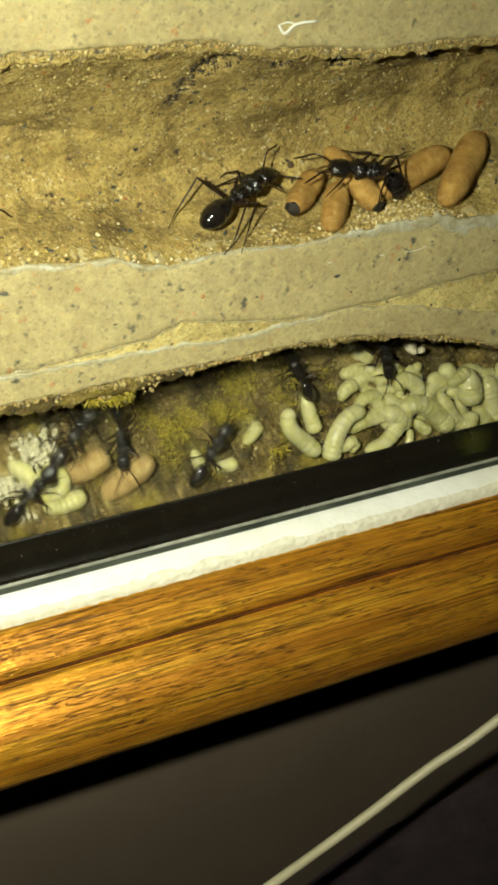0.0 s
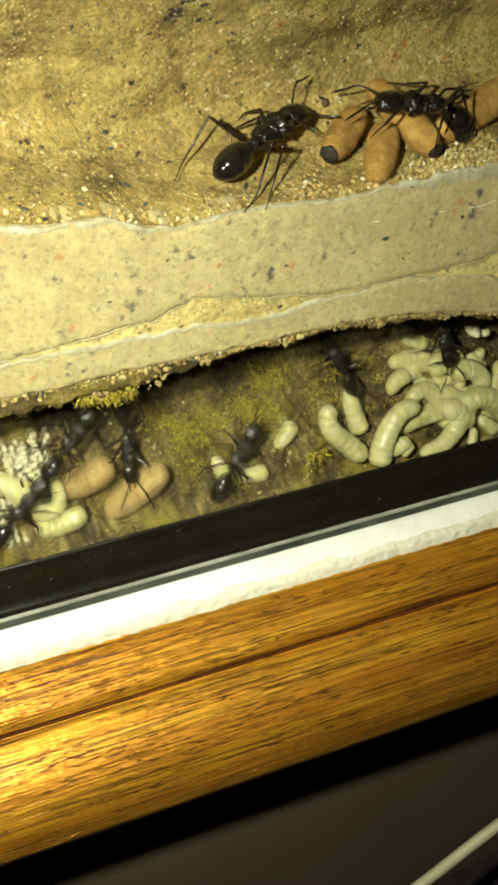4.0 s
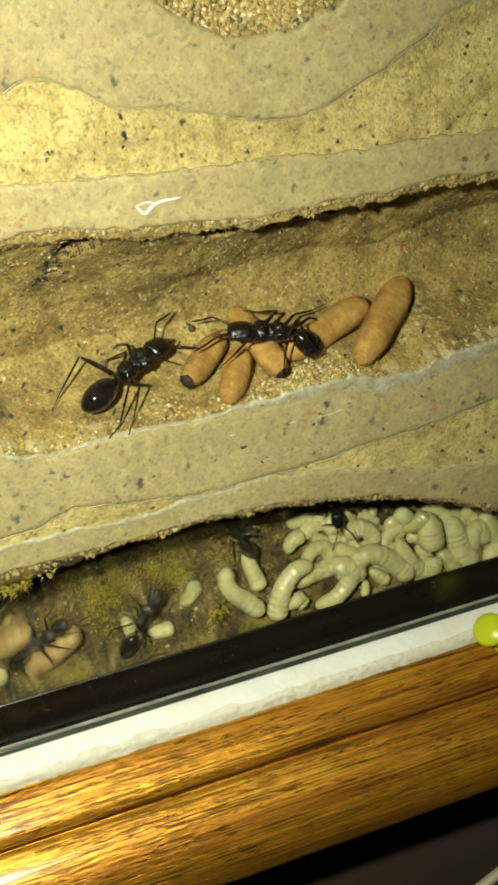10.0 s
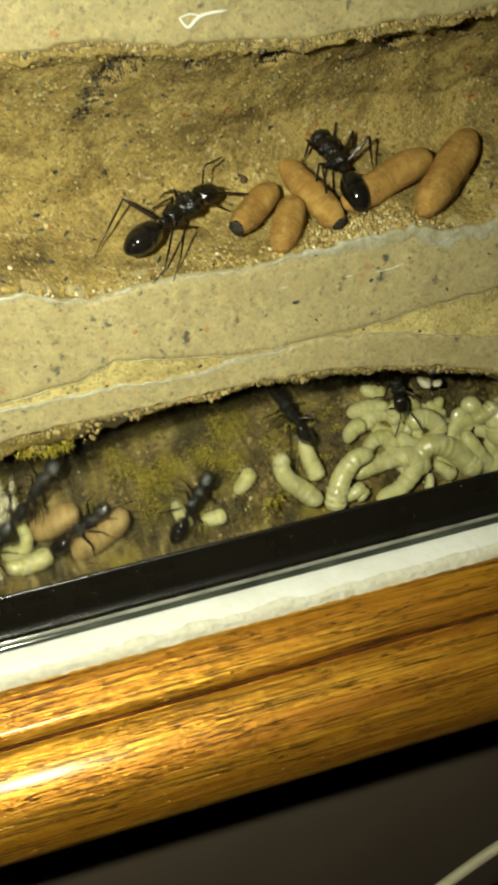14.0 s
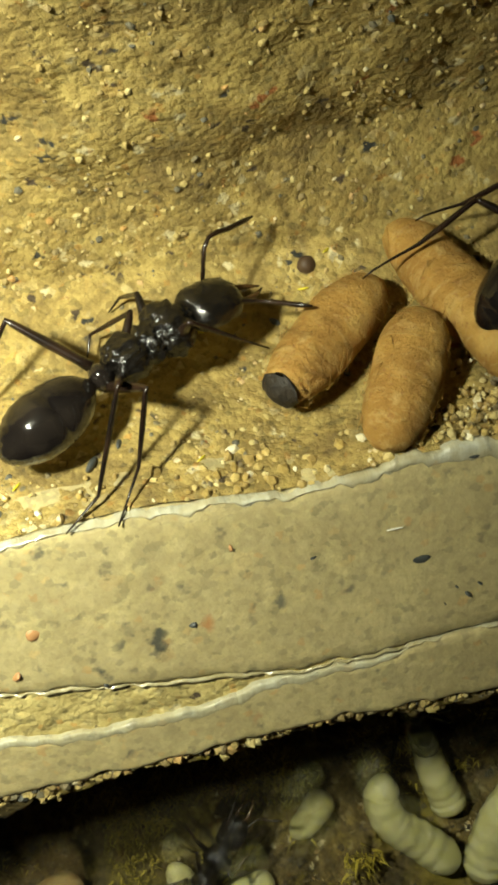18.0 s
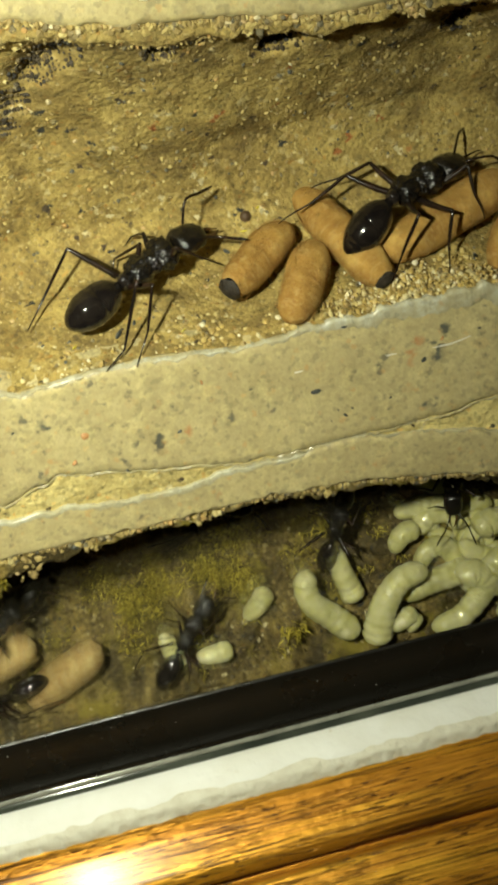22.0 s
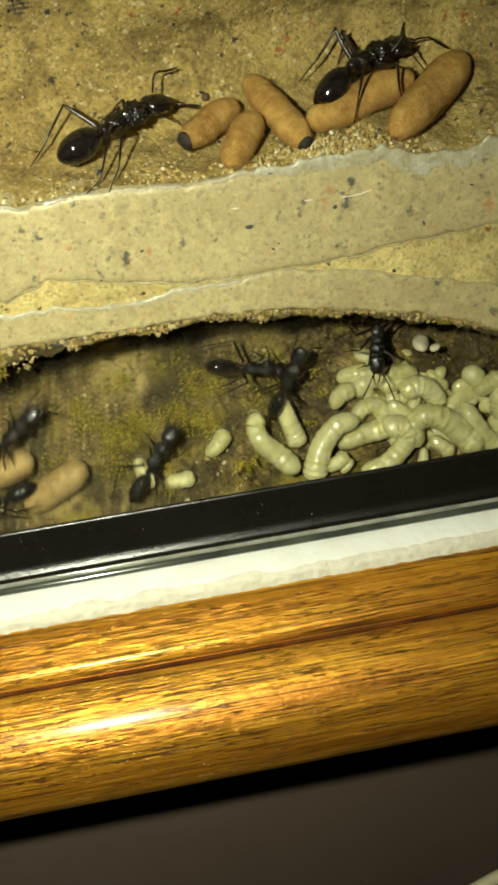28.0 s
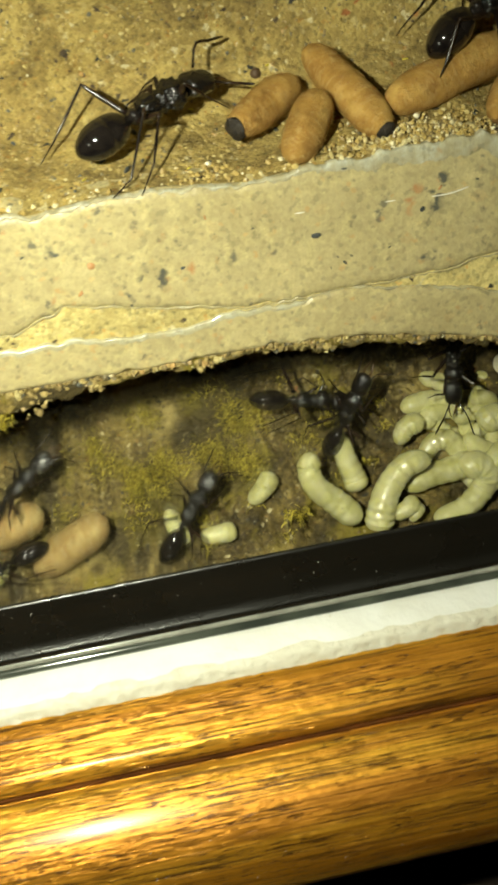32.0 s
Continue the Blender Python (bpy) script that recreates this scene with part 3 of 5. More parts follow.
# ---- frame ----
def picture_frame():
    thing = tagged(new("wooden_frame"), "varnished brown wooden frame with a groove and white inner slip", "frame")
    prof = [(2.0, -47.7), (0.2, -48.9), (-2.4, -50.7), (-3.95, -51.8), (-2.6, -53.2), (-3.2, -53.9), (-4.7, -52.2), (-5.2, -52.4), (-6.6, -53.2), (-8.6, -54.6), (-10.4, -56.6), (-11.6, -59), (-12, -61.6), (-11.8, -63.9), (-11.1, -65.6), (-9.4, -66.6), (23.4, -66.6), (23.4, -49), (6, -47.6)]
    part("moulding", extrude(prof, -75, 75, 60, lambda x, k: (0, wob(x, 9, 0.05, k * 0.0))), WOOD, thing, "varnished brown moulding", True)
    part("groove_line", extrude([(-2.95, -52.85), (-3.2, -53.1), (-3.0, -53.6), (-2.6, -53.1)], -75, 75, 10), GROOVE_SHADE, thing, "dark brown strip standing in for the groove's shade", False)
    def lumpy(x, k):
        if k >= 9:
            return (0, 0)
        n = noise.noise_vector(Vector((x / 1.5, k * 0.9, 4))) * 0.07 + noise.noise_vector(Vector((x / 5, k * 0.3, 9))) * 0.12
        low = k in (7, 8)
        return (n.x, n.y + (wob(x, 1.6, 0.3, 3) if low else 0))
    slip = [(7.2, -44.5), (5.5, -44.6), (4.6, -44.95), (3.6, -45.5), (2.7, -46.1), (2.4, -46.5), (2.35, -47.1), (2.3, -47.7), (2.2, -48.25), (3.5, -48.6), (7.2, -48.6)]
    part("slip", extrude(slip, -75, 75, 330, lumpy), WHITE, thing, "white painted slip", True)
    part("filler", extrude([(3.8, -45.64), (3.15, -45.86), (2.5, -46.15), (2.15, -46.5), (2.02, -47.0), (1.96, -47.5), (1.88, -48.0), (1.8, -48.35), (2.3, -48.55), (3.2, -48.4)], -75, 75, 420, lambda x, k: (0, 0) if k < 3 or k == 9 else (noise.noise(Vector((x / 1.2, k * 0.9, 2))) * 0.15, noise.noise(Vector((x / 1.3, k * 0.8, 7))) * 0.12 + (wob(x, 1.5, 0.3, 3) if k in (6, 7) else 0))), FILLER, thing, "lumpy grey-white filler with a ragged edge")
    part("black_backing", extrude([(6.45, -36.0), (6.36, -36.6), (6.3, -38.5), (6.3, -41.2), (6.1, -41.75), (5.75, -42.25), (5.4, -42.75), (9, -43.4), (9, -39), (7.5, -37.2)], -75, 75, 60, lambda x, k: (wob(x, 14, 0.03, 0), 0)), BLACK, thing, "glossy black strip along the pane's foot")
    part("seal", extrude([(6.0, -42.65), (5.5, -42.7), (5.3, -42.85), (5.2, -43.1), (5.3, -43.35), (5.5, -43.5), (7, -43.5), (7, -42.7)], -75, 75, 40, lambda x, k: (0, wob(x, 6, 0.06, 3))), SEAL, thing, "pale shiny seal line")
    part("pane_edge", extrude([(5.7, -43.5), (5.45, -43.6), (5.2, -43.85), (5.1, -44.1), (5.25, -44.4), (5.5, -44.6), (8, -44.6), (8, -43.5)], -75, 75, 40), GLASS_EDGE, thing, "dark green edge of the pane")
    return thing


picture_frame()

# ---- wall, cable, pin ----
def box(name, lo, hi, mat, label, category):
    bm = bmesh.new()
    bmesh.ops.create_cube(bm, size=1, matrix=Matrix.Translation([(a + b) / 2 for a, b in zip(lo, hi)]) @ Matrix.Diagonal([*(b - a for a, b in zip(lo, hi)), 1]))
    return tagged(new(name, mesh_of(name, bm, mat, False)), label, category, kind="structure")


box("wall_north", (-1.6, 0.0235, -1.2), (1.6, 0.13, 1.3), WALLPAINT, "dull grey-brown painted wall behind the frame", "wall")
box("wall_south", (-1.6, -2.1, -1.2), (1.6, -2.0, 1.3), WALLPAINT, "dull grey-brown painted wall", "wall")
box("wall_west", (-1.7, -2.1, -1.2), (-1.6, 0.13, 1.3), WALLPAINT, "dull grey-brown painted wall", "wall")
box("wall_east", (1.6, -2.1, -1.2), (1.7, 0.13, 1.3), WALLPAINT, "dull grey-brown painted wall", "wall")
box("floor", (-1.7, -2.1, -1.3), (1.7, 0.13, -1.2), WALLPAINT, "dark bare floor", "floor")
box("ceiling", (-1.7, -2.1, 1.3), (1.7, 0.13, 1.4), WALLPAINT, "plain dark ceiling", "ceiling")


def cable():
    pts = smooth_path([(-0.5, 0.022, -0.395), (-0.25, 0.004, -0.254), (-0.12, -0.008, -0.178), (-0.01, -0.011, -0.1133), (0.018, -0.011, -0.0968), (0.043, -0.011, -0.082), (0.16, -0.004, -0.013), (0.4, 0.022, 0.12)], 60)
    bm = tube(pts, 0.0009, 10)
    return tagged(new("cable", mesh_of("cable", bm, CABLE)), "cream plastic cable running slantwise below the frame", "cable")


cable()


def push_pin():
    thing = tagged(new("push_pin"), "bright yellow plastic push pin stuck in the frame", "push pin")
    prof = [(0, 0.0), (2.6, 0.0), (2.9, 0.4), (2.9, 1.0), (2.4, 1.5), (1.5, 2.2), (1.15, 3.4), (1.2, 5.0), (1.7, 6.2), (2.5, 6.9), (2.6, 7.6), (2.2, 8.1), (0, 8.3)]
    bm = bmesh.new()
    rings = [[bm.verts.new((r * MM * math.cos(a), r * MM * math.sin(a), z * MM)) for a in [2 * math.pi * k / 20 for k in range(20)]] for r, z in prof[1:-1]]
    for a, b in zip(rings, rings[1:]):
        for k in range(20):
            bm.faces.new((a[k], a[(k + 1) % 20], b[(k + 1) % 20], b[k]))
    bm.faces.new(rings[0][::-1])
    bm.faces.new(rings[-1])
    part("grip", bm, PIN, thing, "bright yellow grip")
    part("needle", tube([(0, 0, -0.006), (0, 0, 0.0005)], [0.0001, 0.0005]), STEEL, thing, "steel needle")
    thing.matrix_basis = Matrix.Translation((0.0405, 0.0014, -0.0490)) @ Vector((-4.6, -2.0, 6.0)).to_track_quat("Z", "Y").to_matrix().to_4x4()
    return thing


push_pin()


# ---- materials of the living things ----
def chitin_mat():
    m = Mat("black_chitin", (0.008, 0.007, 0.006), 0.11, coat=0.3)
    m.world = False
    m.color(m.ramp(m.noise(1.2 * MM, 3), [(0.35, (0.005, 0.004, 0.004)), (0.7, (0.014, 0.011, 0.009))]))
    m.bump(m.noise(0.25 * MM, 3), 0.02 * MM, 0.4)
    return m.m


def armour_mat():
    """Dull pitted armour of head and thorax."""
    m = Mat("pitted_chitin", (0.008, 0.007, 0.006), 0.22, coat=0.35)
    m.world = False
    m.color(m.ramp(m.noise(0.6 * MM, 3), [(0.35, (0.004, 0.0035, 0.003)), (0.7, (0.011, 0.009, 0.007))]))
    m.bump(m.noise(1, 3, 0.6, m.coords((1 / 0.0006, 1 / 0.0002, 1 / 0.0002))), 0.1 * MM, 0.9)
    return m.m


def leg_mat():
    m = Mat("brown_black_leg", (0.02, 0.012, 0.008), 0.25)
    m.world = False
    m.color(m.ramp(m.noise(1.5 * MM, 2), [(0.35, (0.007, 0.005, 0.004)), (0.75, (0.026, 0.013, 0.007))]))
    return m.m


def cocoon_mat(name="tan_silk", tone=(1, 1, 1)):
    """Spun tan silk, fibrous, with darker bands."""
    m = Mat(name, (0.5, 0.28, 0.1), 0.75, spec=0.25)
    m.world = False
    col = m.ramp(m.noise(2.2 * MM, 4, 0.6), [(0.3, (0.27, 0.14, 0.032)), (0.55, (0.42, 0.24, 0.058)), (0.75, (0.62, 0.4, 0.115))])
    fib = m.noise(1, 4, 0.6, m.coords((1 / 0.0004, 1 / 0.0011, 1 / 0.0011)), 1.2)
    col = m.mix(m.level(fib, 0.5, 0.75), col, (0.5, 0.33, 0.115))
    m.color(m.mix(1.0, m.mix(m.level(m.noise(0.35 * MM, 3), 0.6, 0.75), col, (0.3, 0.15, 0.05)), tone, "MULTIPLY"))
    m.p.inputs["Subsurface Weight"].default_value = 0.12
    m.p.inputs["Subsurface Radius"].default_value = (0.001, 0.0005, 0.0002)
    m.bump(fib, 0.1 * MM, 0.8)
    m.bump(m.noise(0.2 * MM, 4, 0.75), 0.17 * MM, 0.9)
    m.bump(m.noise(0.9 * MM, 3), 0.2 * MM, 0.5)
    return m.m


def larva_mat():
    """Moist cream skin, faintly green, translucent."""
    m = Mat("cream_larva_skin", (0.62, 0.6, 0.34), 0.42, coat=1.0, spec=0.3)
    m.p.inputs["Coat Roughness"].default_value = 0.07
    m.p.inputs["Coat IOR"].default_value = 1.9
    m.world = False
    col = m.ramp(m.random(), [(0.0, (0.43, 0.41, 0.165)), (1.0, (0.58, 0.555, 0.27))])
    m.color(m.mix(m.level(m.noise(1.5 * MM, 3), 0.45, 0.75), col, (0.66, 0.635, 0.36)))
    m.p.inputs["Subsurface Weight"].default_value = 0.7
    m.p.inputs["Subsurface Radius"].default_value = (0.0013, 0.0012, 0.0005)
    m.bump(m.noise(1.1 * MM, 2), 0.16 * MM, 0.9)
    m.bump(m.noise(0.55 * MM, 2), 0.07 * MM, 0.8)
    return m.m


def grain_mat():
    m = Mat("loose_grains", (0.5, 0.4, 0.2), 0.32)
    m.color(m.ramp(m.island(), [(0.0, (0.12, 0.1, 0.06)), (0.12, (0.3, 0.21, 0.07)), (0.5, (0.46, 0.33, 0.1)), (0.78, (0.52, 0.42, 0.18)), (0.93, (0.62, 0.54, 0.3)), (1.0, (0.74, 0.69, 0.5))]))
    m.bump(m.noise(0.2 * MM, 3), 0.03 * MM)
    return m.m


def crumb_mat():
    m = Mat("sand_crumbs", (0.4, 0.3, 0.12), 0.7)
    m.color(m.ramp(m.island(), [(0.0, (0.07, 0.07, 0.055)), (0.07, (0.14, 0.12, 0.07)), (0.16, (0.22, 0.16, 0.06)), (0.5, (0.31, 0.225, 0.076)), (0.84, (0.4, 0.31, 0.11)), (0.94, (0.5, 0.42, 0.19)), (0.97, (0.4, 0.22, 0.06)), (1.0, (0.58, 0.53, 0.34))]))
    m.bump(m.noise(0.2 * MM, 3), 0.04 * MM)
    return m.m


def moss_mat():
    m = Mat("yellow_green_moss", (0.2, 0.2, 0.02), 0.6)
    m.color(m.ramp(m.island(), [(0.0, (0.1, 0.08, 0.01)), (0.5, (0.32, 0.25, 0.02)), (1.0, (0.55, 0.45, 0.06))]))
    return m.m


def fog_mat():
    """Thin pane with droplets of condensation: clear, with a gloss at grazing angles and a patchy pale film."""
    m = Mat("fogged_pane")
    t, l = m.n, m.l
    clear = t.new("ShaderNodeBsdfTransparent")
    veil = t.new("ShaderNodeBsdfRefraction")
    veil.inputs["Roughness"].default_value, veil.inputs["IOR"].default_value = 0.14, 1.12
    where = t.new("ShaderNodeSeparateXYZ")
    l.new(t.new("ShaderNodeNewGeometry").outputs["Position"], where.inputs[0])
    misty = m.math("ADD", m.level(m.noise(11 * MM, 4, 0.6), 0.42, 0.66), m.math("SUBTRACT", m.level(where.outputs["X"], 0.006, -0.03), 0.35))
    misty = m.level(misty, 0.1, 1.0)
    veiled = t.new("ShaderNodeMixShader")
    l.new(m.math("MULTIPLY", misty, 0.22), veiled.inputs[0])
    l.new(clear.outputs[0], veiled.inputs[1])
    l.new(veil.outputs[0], veiled.inputs[2])
    gloss = t.new("ShaderNodeBsdfGlossy")
    gloss.inputs["Roughness"].default_value = 0.04
    film = t.new("ShaderNodeBsdfDiffuse")
    film.inputs["Color"].default_value = (0.5, 0.46, 0.28, 1)
    fres = t.new("ShaderNodeLayerWeight")
    fres.inputs["Blend"].default_value = 0.5
    a, b = t.new("ShaderNodeMixShader"), t.new("ShaderNodeMixShader")
    l.new(m.math("ADD", m.math("MULTIPLY", m.math("POWER", fres.outputs["Facing"], 5.0), 0.7), 0.03), a.inputs[0])
    l.new(veiled.outputs[0], a.inputs[1])
    l.new(gloss.outputs[0], a.inputs[2])
    patch = m.math("MULTIPLY", misty, 0.005)
    drops = m.math("MULTIPLY", m.level(m.voronoi(3.2 * MM, warp=0.1), 0.045, 0.025), 0.35)
    l.new(m.math("ADD", m.math("ADD", patch, drops), 0.001), b.inputs[0])
    l.new(a.outputs[0], b.inputs[1])
    l.new(film.outputs[0], b.inputs[2])
    l.new(b.outputs[0], t["Material Output"].inputs["Surface"])
    return m.m


DAMP_GRIT = Mat("damp_grit", (0.12, 0.09, 0.03), 0.55)
DAMP_GRIT.color(DAMP_GRIT.ramp(DAMP_GRIT.island(), [(0.0, (0.03, 0.028, 0.02)), (0.35, (0.09, 0.065, 0.022)), (0.75, (0.17, 0.12, 0.036)), (0.93, (0.27, 0.2, 0.06)), (1.0, (0.4, 0.34, 0.18))]))
DAMP_GRIT = DAMP_GRIT.m
DARK_CRUMBS = Mat("dark_debris", (0.03, 0.024, 0.015), 0.7)
DARK_CRUMBS.color(DARK_CRUMBS.ramp(DARK_CRUMBS.island(), [(0.0, (0.012, 0.01, 0.008)), (0.7, (0.05, 0.036, 0.018)), (1.0, (0.14, 0.1, 0.04))]))
DARK_CRUMBS = DARK_CRUMBS.m
PALE_SILK = cocoon_mat("pale_moist_silk", (0.95, 1.14, 1.7))
CHITIN, ARMOUR, LEG, SILK, LARVA = chitin_mat(), armour_mat(), leg_mat(), cocoon_mat(), larva_mat()
GRAINS, CRUMBS, MOSS, FOG = grain_mat(), crumb_mat(), moss_mat(), fog_mat()
EGG = Mat("white_egg", (0.5, 0.47, 0.32), 0.3)
EGG.p.inputs["Subsurface Weight"].default_value = 0.3
EGG.p.inputs["Subsurface Radius"].default_value = (0.0005, 0.0005, 0.0003)
EGG = EGG.m
TIP = Mat("dark_cocoon_tip", (0.03, 0.022, 0.014), 0.7)
TIP.color(TIP.ramp(TIP.noise(0.6 * MM, 3), [(0.3, (0.006, 0.005, 0.004)), (0.7, (0.03, 0.02, 0.01))])).bump(TIP.noise(0.4 * MM, 3), 0.2 * MM)
TIP = TIP.m
MANDIBLE = Mat("brown_mandible", (0.07, 0.035, 0.012), 0.25).m
SMEAR = Mat("white_smear", (0.8, 0.78, 0.68), 0.35).m


# ---- ants ----
def lathe(profile, sides=16, flat=1.0):
    """A body round the x axis from (x, radius) in millimetres."""
    bm = bmesh.new()
    rings = [[bm.verts.new((x * MM, r * MM * math.cos(2 * math.pi * k / sides), flat * r * MM * math.sin(2 * math.pi * k / sides))) for k in range(sides)] for x, r in profile]
    for a, b in zip(rings, rings[1:]):
        for k in range(sides):
            bm.faces.new((a[k], a[(k + 1) % sides], b[(k + 1) % sides], b[k]))
    bm.faces.new(rings[0][::-1])
    bm.faces.new(rings[-1])
    bmesh.ops.recalc_face_normals(bm, faces=bm.faces)
    return bm


def blob(centre, size, sub=2):
    bm = bmesh.new()
    bmesh.ops.create_icosphere(bm, subdivisions=sub, radius=1.0, matrix=Matrix.Translation([c * MM for c in centre]) @ Matrix.Diagonal([*(s * MM for s in size), 1]))
    return bm


def merged(*bms):
    out = bmesh.new()
    for bm in bms:
        me = bpy.data.meshes.new("tmp")
        bm.to_mesh(me)
        bm.free()
        out.from_mesh(me)
        bpy.data.meshes.remove(me)
    return out


def ridged(bm, amp, size):
    """Finer mesh with wrinkles and pits, in millimetres."""
    bmesh.ops.subdivide_edges(bm, edges=bm.edges, cuts=2, use_grid_fill=True, smooth=0.4)
    bm.normal_update()
    for v in bm.verts:
        p = v.co / MM
        k = abs(noise.noise(Vector((p.x / size * 0.7, p.y / size, p.z / size)))) - 0.25 + 0.4 * noise.noise(p / size * 2.3)
        v.co += v.normal * k * amp * MM
    return bm


# feet and joints of the resting ant, in the place's millimetres
REST_LEGS = {
    "hind_left": ((-13.5, 5.6, 10.7), (-16.8, 6.5, 13.4), (-19.9, 6.3, 9.2), (-21.2, 5.0, 8.0)),
    "mid_left": ((-12.0, 6.0, 10.6), (-11.2, 7.2, 12.3), (-13.3, 9.3, 10.6), (-13.8, 8.5, 9.4)),
    "front_left": ((-10.5, 7.0, 11.3), (-10.7, 8.2, 12.7), (-11.5, 10.5, 11.7), (-12.2, 10.8, 10.9)),
    "hind_right": ((-13.0, 4.0, 10.4), (-11.3, 0.8, 11.6), (-12.3, 1.0, 7.7), (-13.7, -0.3, 5.7)),
    "mid_right": ((-12.2, 4.4, 10.5), (-12.4, 0.8, 12.1), (-14.3, 0.6, 6.9), (-16.0, -0.3, 5.9)),
    "front_right": ((-9.3, 5.5, 11.3), (-8.8, 3.6, 12.9), (-6.8, 4.6, 11.2), (-5.2, 5.2, 10.0)),
}
REST_FEELERS = (((-7.6, 7.2, 13.2), (-7.1, 7.4, 15.0), (-4.5, 9.8, 14.8)), ((-6.6, 6.5, 12.2), (-5.0, 6.8, 11.7), (-2.9, 5.4, 11.6)))
STRIDE_LEGS = {
    "hind_left": ((-1.5, 0.5, -0.5), (-3.0, 3.2, 2.2), (-6.0, 3.0, -0.8), (-8.6, 3.6, -3.5)),
    "mid_left": ((-0.6, 0.6, -0.6), (-1.6, 2.6, 2.0), (-3.4, 3.6, -1.0), (-5.2, 4.6, -3.5)),
    "front_left": ((1.3, 0.6, -0.6), (2.2, 2.2, 1.2), (3.4, 3.2, -1.0), (4.4, 4.2, -3.5)),
    "hind_right": ((-1.5, -0.5, -0.5), (-1.0, -3.2, 0.6), (-2.2, -4.6, -2.0), (-3.0, -5.6, -4.3)),
    "mid_right": ((-0.6, -0.6, -0.6), (1.6, -3.0, 0.6), (1.6, -4.6, -2.0), (1.9, -5.6, -4.3)),
    "front_right": ((1.3, -0.6, -0.6), (3.2, -1.5, 0.2), (3.6, -2.6, -1.4), (4.6, -3.2, -3.5)),
}


SPANS = {"hind": (4.4, 6.6), "mid_": (3.7, 5.2), "fron": (3.3, 4.6)}


def limb_poses(name, hip, knee, foot):
    """Poses of thigh and shin, in the ant's space, for a foot place and a knee that it leans towards."""
    upper, lower = (k * MM for k in SPANS[name[:4]])
    reach = foot - hip
    d = min(max(reach.length, 0.45 * (upper + lower)), 0.985 * (upper + lower))
    reach.normalize()
    along = (upper**2 - lower**2 + d * d) / (2 * d)
    side = (knee - hip) - (knee - hip).dot(reach) * reach
    side.normalize()
    joint = hip + along * reach + math.sqrt(max(0.0, upper**2 - along**2)) * side
    end = hip + d * reach
    out = []
    for a, b in ((hip, joint), (joint, end)):
        x = (b - a).normalized()
        y = reach.cross(side).normalized()
        m = Matrix((x, y, x.cross(y))).transposed().to_4x4()
        m.translation = a
        out.append(m)
    return out


def limb(thing, name, hip, knee, foot):
    upper, lower = (k * MM for k in SPANS[name[:4]])
    thigh = part("thigh", tube([(upper * u, 0, 0.0004 * math.sin(math.pi * u) * 0.4) for u in (0, 0.12, 0.35, 0.7, 0.95, 1)], [0.00024, 0.00026, 0.00028, 0.00022, 0.00017, 0.00015], 8), LEG, thing)
    shin = part("shin", tube([(lower * u, 0, z * MM) for u, z in ((0, 0), (0.08, 0.02), (0.3, 0.12), (0.52, 0.18), (0.56, 0.16), (0.75, 0.02), (0.9, -0.05), (1, 0))], [0.00014, 0.00015, 0.00016, 0.00012, 0.00009, 0.00007, 0.00006, 0.00004], 7), LEG, thing)
    thigh.matrix_basis, shin.matrix_basis = limb_poses(name, hip, knee, foot)
    return thigh, shin


